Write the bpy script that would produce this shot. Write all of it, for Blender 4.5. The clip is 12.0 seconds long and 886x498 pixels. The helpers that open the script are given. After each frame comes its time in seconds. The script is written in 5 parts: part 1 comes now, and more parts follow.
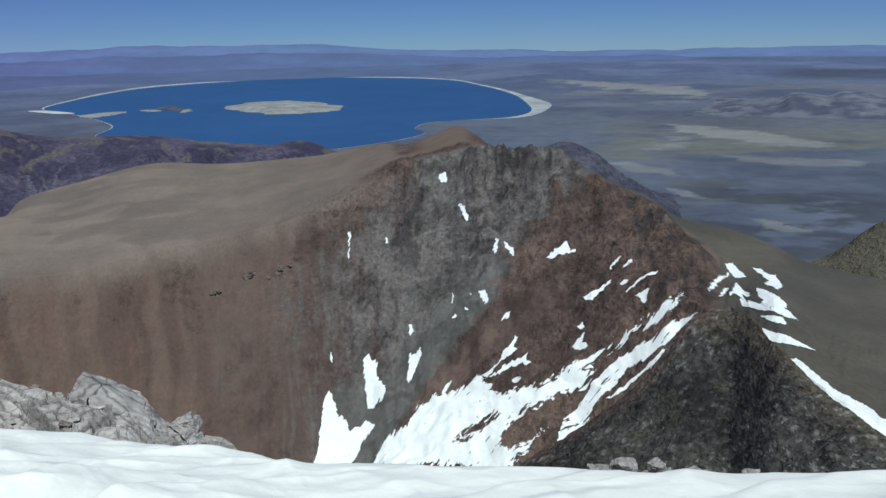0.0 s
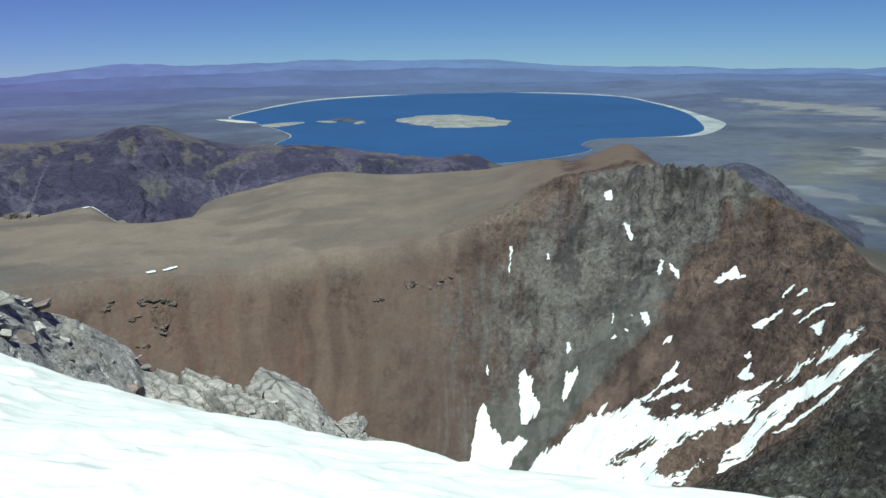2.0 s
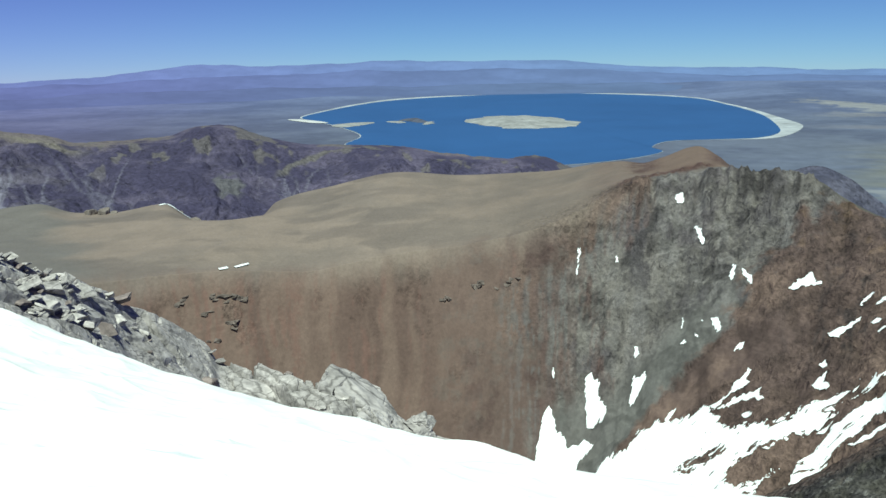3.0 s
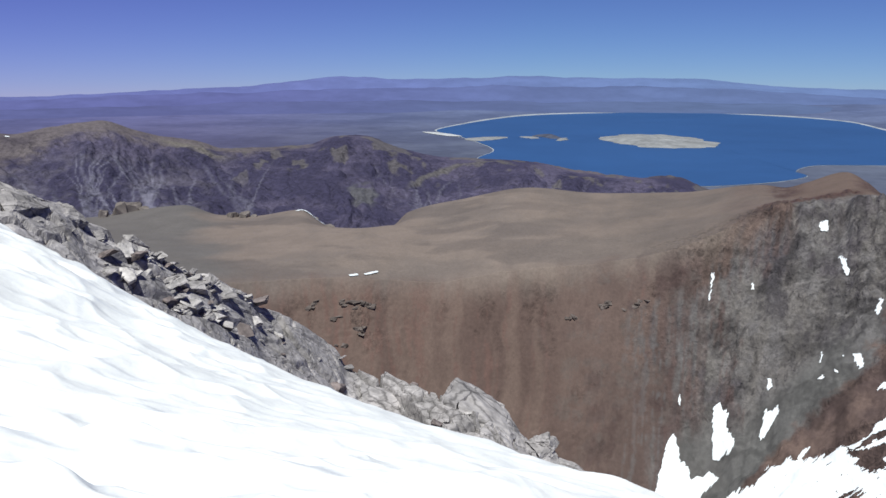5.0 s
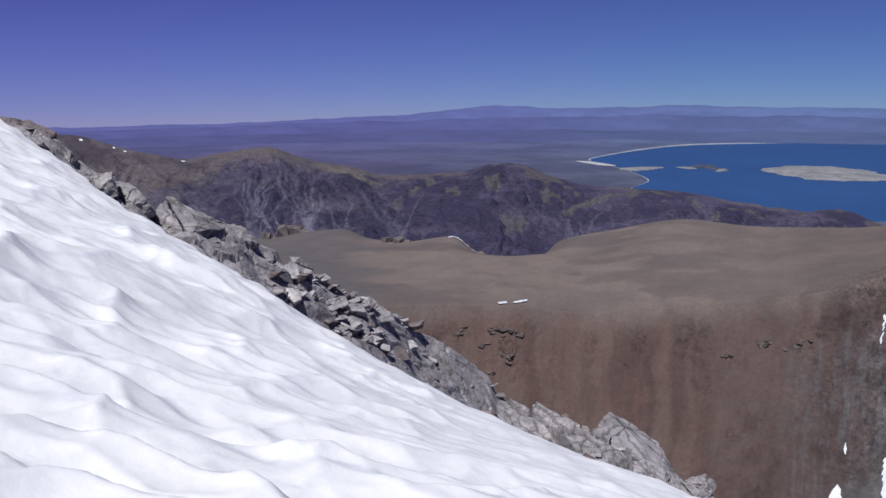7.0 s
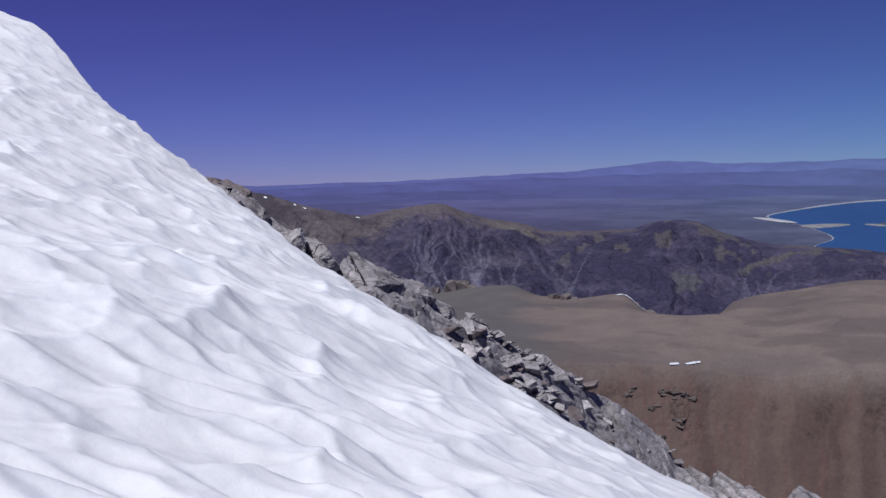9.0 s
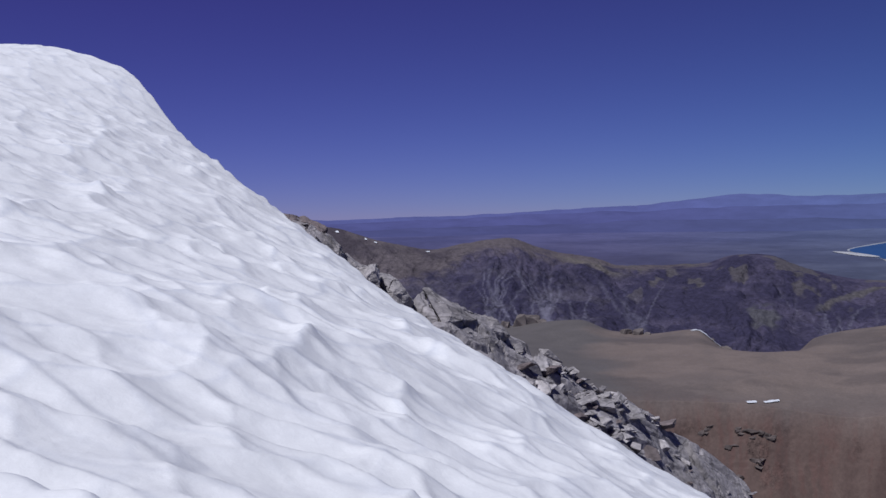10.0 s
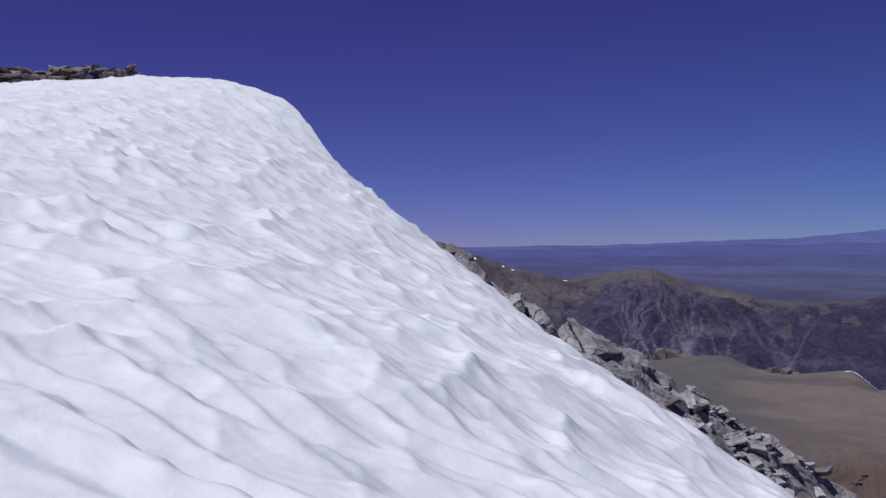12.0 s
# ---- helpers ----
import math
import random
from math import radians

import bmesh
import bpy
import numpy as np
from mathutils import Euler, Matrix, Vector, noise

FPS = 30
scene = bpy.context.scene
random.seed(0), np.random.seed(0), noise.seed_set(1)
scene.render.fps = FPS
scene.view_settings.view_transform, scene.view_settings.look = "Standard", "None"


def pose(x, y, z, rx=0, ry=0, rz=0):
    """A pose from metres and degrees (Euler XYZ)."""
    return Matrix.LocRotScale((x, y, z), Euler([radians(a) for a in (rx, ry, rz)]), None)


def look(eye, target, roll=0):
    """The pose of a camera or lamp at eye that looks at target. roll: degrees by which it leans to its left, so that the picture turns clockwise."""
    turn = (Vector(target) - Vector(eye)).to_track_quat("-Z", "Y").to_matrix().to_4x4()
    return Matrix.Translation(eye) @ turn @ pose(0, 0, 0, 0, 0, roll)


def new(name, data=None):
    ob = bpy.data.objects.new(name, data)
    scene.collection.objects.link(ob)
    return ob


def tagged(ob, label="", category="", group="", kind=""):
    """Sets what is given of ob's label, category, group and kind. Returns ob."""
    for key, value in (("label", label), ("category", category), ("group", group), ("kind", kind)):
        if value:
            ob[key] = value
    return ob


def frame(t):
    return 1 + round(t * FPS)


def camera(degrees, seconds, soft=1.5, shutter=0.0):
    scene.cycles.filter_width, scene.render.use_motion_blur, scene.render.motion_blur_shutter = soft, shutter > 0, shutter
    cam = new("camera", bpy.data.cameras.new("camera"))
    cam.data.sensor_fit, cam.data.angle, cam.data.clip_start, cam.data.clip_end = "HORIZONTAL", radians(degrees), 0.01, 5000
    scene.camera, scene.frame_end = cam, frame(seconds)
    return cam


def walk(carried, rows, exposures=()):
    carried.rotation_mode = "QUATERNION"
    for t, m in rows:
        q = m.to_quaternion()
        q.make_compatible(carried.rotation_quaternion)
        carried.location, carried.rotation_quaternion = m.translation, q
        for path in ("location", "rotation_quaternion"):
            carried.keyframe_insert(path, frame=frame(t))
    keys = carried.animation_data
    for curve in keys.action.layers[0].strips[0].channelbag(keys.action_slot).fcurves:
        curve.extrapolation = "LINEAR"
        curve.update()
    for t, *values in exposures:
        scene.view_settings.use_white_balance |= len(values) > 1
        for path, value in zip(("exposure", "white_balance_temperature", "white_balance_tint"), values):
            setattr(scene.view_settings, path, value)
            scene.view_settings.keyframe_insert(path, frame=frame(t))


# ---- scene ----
cam = camera(52.26, 12.0)
PATH = [
    (0.0, pose(-0.000, -0.000, 0.000, 75.90, 1.27, 0.04)),
    (0.5, pose(-0.016, -0.067, 0.012, 76.05, 1.47, 1.72)),
    (1.0, pose(-0.128, -0.173, 0.035, 76.50, 1.34, 4.41)),
    (1.5, pose(-0.216, -0.179, 0.042, 76.52, 1.23, 8.23)),
    (2.0, pose(-0.209, -0.181, 0.030, 77.06, 1.03, 10.57)),
    (2.5, pose(-0.260, -0.206, 0.018, 77.11, 1.06, 12.90)),
    (4.5, pose(-0.479, -0.191, 0.066, 77.86, 0.74, 20.65)),
    (5.0, pose(-0.476, -0.167, 0.072, 78.20, 0.17, 23.38)),
    (5.5, pose(-0.481, -0.218, 0.077, 78.65, -0.16, 25.67)),
    (6.0, pose(-0.578, -0.238, 0.082, 79.21, 0.41, 27.34)),
    (6.5, pose(-0.620, -0.254, 0.088, 79.75, 0.37, 29.72)),
    (7.0, pose(-0.641, -0.279, 0.094, 80.03, 0.32, 33.01)),
    (9.0, pose(-0.876, -0.390, 0.110, 83.72, 1.07, 43.57)),
    (9.5, pose(-0.900, -0.441, 0.147, 85.15, 1.28, 45.68)),
    (10.0, pose(-0.938, -0.479, 0.163, 85.97, 1.42, 47.98)),
    (10.5, pose(-0.952, -0.539, 0.180, 86.80, 1.19, 49.99)),
    (11.0, pose(-0.945, -0.604, 0.199, 87.42, 1.12, 52.23)),
    (11.5, pose(-0.997, -0.651, 0.202, 87.76, 1.06, 54.80)),
    (12.0, pose(-0.981, -0.749, 0.215, 87.87, 0.47, 56.73)),
]
walk(cam, PATH, exposures=[
    (0.0, -0.07, 5850, -6), (1.5, 0.0, 5900, -9), (2.5, 0.56, 6150, -18), (4.5, 0.44, 6150, -3), (5.5, 0.06, 6000, 6), (7.0, -0.19, 5880, 12),
    (9.0, -0.33, 5740, 14), (10.5, -0.53, 5660, 14), (12.0, -0.5, 5660, 14)])


# ---- world and sun ----
SUN_BEARING, SUN_HEIGHT = 174.0, 64.0
world = bpy.data.worlds.new("sky")
scene.world = world
world.use_nodes = True
wn, wl = world.node_tree.nodes, world.node_tree.links
wn.clear()
w_out = wn.new("ShaderNodeOutputWorld")
w_bg = wn.new("ShaderNodeBackground")
w_sky = wn.new("ShaderNodeTexSky")
w_sky.sky_type = "NISHITA"
w_sky.sun_disc = False
w_sky.sun_elevation = radians(SUN_HEIGHT)
w_sky.sun_rotation = radians(SUN_BEARING)
w_sky.altitude = 3900
w_sky.air_density = 1.0
w_sky.dust_density = 0.3
w_sky.ozone_density = 6.0
w_co = wn.new("ShaderNodeTexCoord")
w_up = wn.new("ShaderNodeVectorMath")
w_up.operation = "ADD"
w_up.inputs[1].default_value = (0, 0, 0.035)
w_bg.inputs["Strength"].default_value = 0.054
wl.new(w_co.outputs["Generated"], w_up.inputs[0])
wl.new(w_up.outputs[0], w_sky.inputs["Vector"])
w_tone = wn.new("ShaderNodeVectorMath")
w_tone.operation = "MULTIPLY"
# deep thin-air blue overhead, paler towards the horizon
w_sep = wn.new("ShaderNodeSeparateXYZ")
w_high = wn.new("ShaderNodeMapRange")
w_high.inputs["From Min"].default_value, w_high.inputs["From Max"].default_value = -0.02, 0.32
w_mix = wn.new("ShaderNodeMix")
w_mix.data_type = "VECTOR"
w_mix.inputs[4].default_value = (0.98, 0.84, 1.15)
w_mix.inputs[5].default_value = (1.16, 0.53, 1.1)
wl.new(w_co.outputs["Generated"], w_sep.inputs[0])
wl.new(w_sep.outputs["Z"], w_high.inputs["Value"])
wl.new(w_high.outputs[0], w_mix.inputs[0])
wl.new(w_mix.outputs[1], w_tone.inputs[1])
wl.new(w_sky.outputs[0], w_tone.inputs[0])
# violet-blue towards the west, clearer blue towards the east
w_side = wn.new("ShaderNodeMapRange")
w_side.inputs["From Min"].default_value, w_side.inputs["From Max"].default_value = -0.9, -0.3
w_cast = wn.new("ShaderNodeMix")
w_cast.data_type = "VECTOR"
w_cast.inputs[4].default_value = (1.0, 0.88, 1.1)
w_cast.inputs[5].default_value = (0.8, 1.0, 0.98)
w_both = wn.new("ShaderNodeVectorMath")
w_both.operation = "MULTIPLY"
wl.new(w_sep.outputs["X"], w_side.inputs["Value"])
wl.new(w_side.outputs[0], w_cast.inputs[0])
wl.new(w_tone.outputs[0], w_both.inputs[0])
wl.new(w_cast.outputs[1], w_both.inputs[1])
wl.new(w_both.outputs[0], w_bg.inputs["Color"])
wl.new(w_bg.outputs[0], w_out.inputs["Surface"])

sun_data = bpy.data.lights.new("sun", "SUN")
sun_data.energy = 5.0
sun_data.angle = radians(0.5)
sun_data.color = (1.0, 0.96, 0.9)
sun = new("sun", sun_data)
sb, sh = radians(SUN_BEARING), radians(SUN_HEIGHT)
SUN_DIR = Vector((math.sin(sb) * math.cos(sh), math.cos(sb) * math.cos(sh), math.sin(sh)))
sun.matrix_world = look(SUN_DIR * 300, (0, 0, 0))


# ---- arithmetic ----
def hashed(i, j, k, seed):
    h = (i * 374761393 + j * 668265263 + k * 2147483647 + seed * 1274126177) & 0xFFFFFFFF
    h = ((h ^ (h >> 13)) * 1274126177) & 0xFFFFFFFF
    h = ((h ^ (h >> 15)) * 2246822519) & 0xFFFFFFFF
    return ((h ^ (h >> 16)) & 0xFFFFFF) / float(0xFFFFFF)


def vnoise(x, y, z=0.0, seed=0):
    """Smooth value noise, -1 to 1."""
    x, y, z = np.broadcast_arrays(np.asarray(x, float), np.asarray(y, float), np.asarray(z, float))
    i, j, k = (np.floor(a).astype(np.int64) for a in (x, y, z))
    u, v, w = x - i, y - j, z - k
    u, v, w = (a * a * a * (a * (a * 6 - 15) + 10) for a in (u, v, w))
    out = 0
    for di, fu in ((0, 1 - u), (1, u)):
        for dj, fv in ((0, 1 - v), (1, v)):
            for dk, fw in ((0, 1 - w), (1, w)):
                out = out + fu * fv * fw * hashed(i + di, j + dj, k + dk, seed)
    return out * 2 - 1


def fbm(x, y, z=0.0, octaves=5, seed=0, gain=0.5):
    total, amp, norm = 0, 1.0, 0
    for o in range(octaves):
        s = 2.03 ** o
        total = total + amp * vnoise(np.asarray(x) * s + 17.1 * o, np.asarray(y) * s + 5.3 * o, np.asarray(z) * s, seed + o)
        norm += amp
        amp *= gain
    return total / norm


def ridged(x, y, z=0.0, octaves=5, seed=0, gain=0.5):
    total, amp, norm = 0, 1.0, 0
    for o in range(octaves):
        s = 2.1 ** o
        n = 1 - np.abs(vnoise(np.asarray(x) * s + 7.7 * o, np.asarray(y) * s + 3.9 * o, np.asarray(z) * s, seed + o)) * 2
        total = total + amp * n
        norm += amp
        amp *= gain
    return total / norm


def cells(x, y, seed=0, jitter=0.9):
    """Distance to the nearest and second nearest scattered centre, and the nearest one's own random number."""
    i, j = np.floor(x).astype(np.int64), np.floor(y).astype(np.int64)
    f1 = np.full(np.shape(x), 9.0)
    f2 = np.full(np.shape(x), 9.0)
    own = np.zeros(np.shape(x))
    for di in (-1, 0, 1):
        for dj in (-1, 0, 1):
            cx = i + di + 0.5 + jitter * (hashed(i + di, j + dj, 0 * i, seed) - 0.5)
            cy = j + dj + 0.5 + jitter * (hashed(i + di, j + dj, 0 * i + 1, seed) - 0.5)
            d = np.hypot(x - cx, y - cy)
            near = d < f1
            f2 = np.where(near, f1, np.minimum(f2, d))
            own = np.where(near, hashed(i + di, j + dj, 0 * i + 2, seed), own)
            f1 = np.where(near, d, f1)
    return f1, f2, own


def spline(pairs, x):
    """A smooth curve through pairs (x, value), with no overshoot."""
    p = np.array(pairs, float)
    xs, ys = p[:, 0], p[:, 1]
    h, d = np.diff(xs), np.diff(ys) / np.diff(xs)
    m = np.zeros(len(xs))
    m[0], m[-1] = d[0], d[-1]
    same = d[:-1] * d[1:] > 0
    w1, w2 = 2 * h[1:] + h[:-1], h[1:] + 2 * h[:-1]
    safe = np.where(same, d[:-1], 1), np.where(same, d[1:], 1)
    m[1:-1] = np.where(same, (w1 + w2) / (w1 / safe[0] + w2 / safe[1]), 0)
    x = np.clip(x, xs[0], xs[-1])
    k = np.clip(np.searchsorted(xs, x) - 1, 0, len(xs) - 2)
    t = (x - xs[k]) / h[k]
    return ((1 + 2 * t) * (1 - t) ** 2 * ys[k] + t * (1 - t) ** 2 * h[k] * m[k]
            + t * t * (3 - 2 * t) * ys[k + 1] + t * t * (t - 1) * h[k] * m[k + 1])


def smooth(a, b, x):
    t = np.clip((x - a) / (b - a), 0, 1)
    return t * t * (3 - 2 * t)


def mix3(a, b, w):
    return np.asarray(a) * (1 - w[..., None]) + np.asarray(b) * w[..., None]


# ---- meshes ----
def grid_mesh(name, P, colours=None, keep=None, closed=False):
    """A sheet of quads through the points P (rows, columns, 3)."""
    n, m = P.shape[:2]
    idx = np.arange(n * m).reshape(n, m)
    if closed:
        idx = np.hstack([idx, idx[:, :1]])
    q = np.stack([idx[:-1, :-1], idx[:-1, 1:], idx[1:, 1:], idx[1:, :-1]], -1).reshape(-1, 4)
    if keep is not None:
        q = q[keep.ravel()]
    pts = P.reshape(-1, 3)
    if keep is not None:
        used, inv = np.unique(q, return_inverse=True)
        pts, q = pts[used], inv.reshape(-1, 4)
    me = bpy.data.meshes.new(name)
    me.vertices.add(len(pts))
    me.vertices.foreach_set("co", pts.astype(np.float32).ravel())
    me.loops.add(q.size)
    me.loops.foreach_set("vertex_index", q.astype(np.int32).ravel())
    me.polygons.add(len(q))
    me.polygons.foreach_set("loop_start", np.arange(0, q.size, 4, dtype=np.int32))
    me.polygons.foreach_set("use_smooth", np.ones(len(q), bool))
    me.update(calc_edges=True)
    if colours is not None:
        c = colours.reshape(-1, colours.shape[-1])
        if keep is not None:
            c = c[used]
        if c.shape[1] == 3:
            c = np.hstack([c, np.ones((len(c), 1))])
        at = me.color_attributes.new("tint", "FLOAT_COLOR", "POINT")
        at.data.foreach_set("color", c.astype(np.float32).ravel())
    return me


def polar(az, r, z):
    a = np.radians(az)
    return np.stack(np.broadcast_arrays(r * np.sin(a), r * np.cos(a), z), -1)


def rise(el):
    return np.tan(np.radians(el))


# ---- materials ----
def material(name, colour=(0.3, 0.3, 0.3), rough=0.9, attribute=False, grain=(1.0, 0.3), stain=(0.1, 0.3), bump=(2.0, 0.2), specular=0.2, stretch=(1, 1, 1), tones=None, cracks=None):
    """A matt surface: base colour, two scales of tone (scale, strength), and relief (scale, depth in metres)."""
    m = bpy.data.materials.new(name)
    m.use_nodes = True
    n, l = m.node_tree.nodes, m.node_tree.links
    b = n["Principled BSDF"]
    b.inputs["Roughness"].default_value = rough
    b.inputs["Specular IOR Level"].default_value = specular
    co = n.new("ShaderNodeTexCoord")
    mp = n.new("ShaderNodeMapping")
    mp.inputs["Scale"].default_value = stretch
    l.new(co.outputs["Object"], mp.inputs["Vector"])
    if attribute:
        src = n.new("ShaderNodeAttribute")
        src.attribute_name = "tint"
        last = src.outputs["Color"]
    else:
        src = n.new("ShaderNodeRGB")
        src.outputs[0].default_value = (*colour, 1)
        last = src.outputs[0]
    for (scale, strength), detail in ((grain, 8), (stain, 5)):
        t = n.new("ShaderNodeTexNoise")
        t.inputs["Scale"].default_value = scale
        t.inputs["Detail"].default_value = detail
        t.inputs["Roughness"].default_value = 0.65
        l.new(mp.outputs[0], t.inputs["Vector"])
        r = n.new("ShaderNodeMapRange")
        r.inputs["From Min"].default_value, r.inputs["From Max"].default_value = 0.3, 0.7
        r.inputs["To Min"].default_value, r.inputs["To Max"].default_value = 1 - strength, 1 + strength
        l.new(t.outputs["Fac"], r.inputs["Value"])
        x = n.new("ShaderNodeVectorMath")
        x.operation = "SCALE"
        l.new(last, x.inputs[0])
        l.new(r.outputs[0], x.inputs["Scale"])
        last = x.outputs[0]
    if tones:
        oi = n.new("ShaderNodeObjectInfo")
        r = n.new("ShaderNodeMapRange")
        r.inputs["To Min"].default_value, r.inputs["To Max"].default_value = tones
        l.new(oi.outputs["Random"], r.inputs["Value"])
        x = n.new("ShaderNodeVectorMath")
        x.operation = "SCALE"
        l.new(last, x.inputs[0])
        l.new(r.outputs[0], x.inputs["Scale"])
        last = x.outputs[0]
    split = None
    if cracks:
        wob = n.new("ShaderNodeTexNoise")
        wob.inputs["Scale"].default_value = cracks[0] * 1.5
        wob.inputs["Detail"].default_value = 4
        ma = n.new("ShaderNodeVectorMath")
        ma.operation = "MULTIPLY_ADD"
        ma.inputs[1].default_value = (0.55 / cracks[0],) * 3
        l.new(mp.outputs[0], wob.inputs["Vector"])
        l.new(wob.outputs["Color"], ma.inputs[0])
        l.new(mp.outputs[0], ma.inputs[2])
        vo = n.new("ShaderNodeTexVoronoi")
        vo.feature = "DISTANCE_TO_EDGE"
        vo.inputs["Scale"].default_value = cracks[0]
        l.new(ma.outputs[0], vo.inputs["Vector"])
        split = n.new("ShaderNodeMapRange")
        split.inputs["From Max"].default_value = cracks[1]
        split.inputs["To Min"].default_value, split.inputs["To Max"].default_value = 0.42, 1.0
        l.new(vo.outputs["Distance"], split.inputs["Value"])
        x = n.new("ShaderNodeVectorMath")
        x.operation = "SCALE"
        l.new(last, x.inputs[0])
        l.new(split.outputs[0], x.inputs["Scale"])
        last = x.outputs[0]
    l.new(last, b.inputs["Base Color"])
    if bump[1]:
        t = n.new("ShaderNodeTexNoise")
        t.inputs["Scale"].default_value = bump[0]
        t.inputs["Detail"].default_value = 8
        t.inputs["Roughness"].default_value = 0.6
        l.new(mp.outputs[0], t.inputs["Vector"])
        bp = n.new("ShaderNodeBump")
        bp.inputs["Distance"].default_value = bump[1]
        bp.inputs["Strength"].default_value = 1.0
        l.new(t.outputs["Fac"], bp.inputs["Height"])
        l.new(bp.outputs[0], b.inputs["Normal"])
    return m


def rocky(name, size, pit_shade, relief, grain=0.35, stretch=(1, 1, 1)):
    """Scree and broken rock: the tint's fourth channel says how rocky the ground is, from smooth scree to dark-pitted crags."""
    m = material(name, attribute=True, grain=(1.6 / size, 0.12), stain=(0.12 / size, 0.1), bump=(1.0 / size, 0.0), stretch=stretch)
    n, l = m.node_tree.nodes, m.node_tree.links
    b = n["Principled BSDF"]
    base = b.inputs["Base Color"].links[0].from_socket
    src = next(k for k in n if k.type == "ATTRIBUTE")
    mp = next(k for k in n if k.type == "MAPPING")
    pits = n.new("ShaderNodeTexNoise")
    pits.inputs["Scale"].default_value = 0.7 / size
    pits.inputs["Detail"].default_value = 4
    pits.inputs["Roughness"].default_value = 0.58
    pits.inputs["Distortion"].default_value = 0.8
    l.new(mp.outputs[0], pits.inputs["Vector"])
    fine = n.new("ShaderNodeTexNoise")
    fine.inputs["Scale"].default_value = 1.25 / size
    fine.inputs["Detail"].default_value = 5
    fine.inputs["Roughness"].default_value = 0.6
    l.new(mp.outputs[0], fine.inputs["Vector"])
    where = n.new("ShaderNodeTexNoise")
    where.inputs["Scale"].default_value = 0.11 / size
    where.inputs["Detail"].default_value = 3
    l.new(mp.outputs[0], where.inputs["Vector"])
    limit = n.new("ShaderNodeMapRange")
    limit.inputs["From Min"].default_value, limit.inputs["From Max"].default_value = 0.35, 0.65
    limit.inputs["To Min"].default_value, limit.inputs["To Max"].default_value = 0.3, 0.44
    l.new(where.outputs["Fac"], limit.inputs["Value"])
    past = n.new("ShaderNodeMath")
    past.operation = "SUBTRACT"
    l.new(pits.outputs["Fac"], past.inputs[0])
    l.new(limit.outputs[0], past.inputs[1])
    # low parts of the relief are darkened in the colour, as painted shade
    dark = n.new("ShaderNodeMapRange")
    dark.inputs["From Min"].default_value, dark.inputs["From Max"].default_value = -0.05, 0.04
    dark.inputs["To Min"].default_value, dark.inputs["To Max"].default_value = 1 - pit_shade, 1.04
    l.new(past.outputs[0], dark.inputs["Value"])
    tone = n.new("ShaderNodeMapRange")
    tone.inputs["From Min"].default_value, tone.inputs["From Max"].default_value = 0.34, 0.7
    tone.inputs["To Min"].default_value, tone.inputs["To Max"].default_value = 1 - 0.7 * grain, 1 + grain
    l.new(fine.outputs["Fac"], tone.inputs["Value"])
    both = n.new("ShaderNodeMath")
    both.operation = "MULTIPLY"
    l.new(dark.outputs[0], both.inputs[0])
    l.new(tone.outputs[0], both.inputs[1])
    amount = n.new("ShaderNodeMix")
    amount.inputs["A"].default_value = 1.0
    l.new(src.outputs["Alpha"], amount.inputs["Factor"])
    l.new(both.outputs[0], amount.inputs["B"])
    x = n.new("ShaderNodeVectorMath")
    x.operation = "SCALE"
    l.new(base, x.inputs[0])
    l.new(amount.outputs["Result"], x.inputs["Scale"])
    l.new(x.outputs[0], b.inputs["Base Color"])
    bp = n.new("ShaderNodeBump")
    bp.inputs["Distance"].default_value = relief
    high = n.new("ShaderNodeMath")
    high.operation = "MULTIPLY_ADD"
    high.inputs[1].default_value = 1.6
    l.new(pits.outputs["Fac"], high.inputs[0])
    l.new(fine.outputs["Fac"], high.inputs[2])
    l.new(high.outputs[0], bp.inputs["Height"])
    power = n.new("ShaderNodeMath")
    power.operation = "MULTIPLY_ADD"
    power.inputs[1].default_value, power.inputs[2].default_value = 0.85, 0.12
    l.new(src.outputs["Alpha"], power.inputs[0])
    l.new(power.outputs[0], bp.inputs["Strength"])
    l.new(bp.outputs[0], b.inputs["Normal"])
    return m


M_MASSIF = rocky("mountain scree and rock", 3.2, 0.36, 1.5, 0.34, stretch=(1.35, 1.35, 0.6))
M_SPUR = rocky("dark broken rock", 2.3, 0.55, 2.0, 0.6)
M_DARKMT = rocky("wooded mountain", 7.0, 0.4, 3.0, 0.4)
M_BASIN = material("desert basin", attribute=True, grain=(0.03, 0.15), stain=(0.004, 0.12), bump=(0.02, 1.0))
M_FAR = material("distant ranges", attribute=True, grain=(0.02, 0.05), stain=(0.004, 0.06), bump=(0.01, 0.8))
M_SAND = material("pale shore sand", (0.27, 0.285, 0.305), grain=(0.05, 0.2), stain=(0.012, 0.3), bump=(0.05, 0.3))
M_ISLAND = material("pale island crust", (0.21, 0.21, 0.21), grain=(0.06, 0.25), stain=(0.02, 0.25), bump=(0.05, 1.0))
M_LAVA = material("dark island lava", (0.06, 0.065, 0.09), grain=(0.06, 0.3), stain=(0.02, 0.3), bump=(0.05, 1.0))
M_SNOWPATCH = material("old firn snow", (0.72, 0.74, 0.75), rough=0.6, grain=(0.4, 0.05), stain=(0.05, 0.05), bump=(0.5, 0.3))
M_SNOW = material("suncupped snow", attribute=True, rough=0.6, grain=(14.0, 0.04), stain=(0.7, 0.05), bump=(22.0, 0.004), specular=0.15)
M_ROCK = material("weathered grey rock", (0.283, 0.26, 0.256), grain=(5.0, 0.42), stain=(0.8, 0.42), bump=(5.0, 0.06), tones=(0.85, 1.15), cracks=(1.3, 0.03))
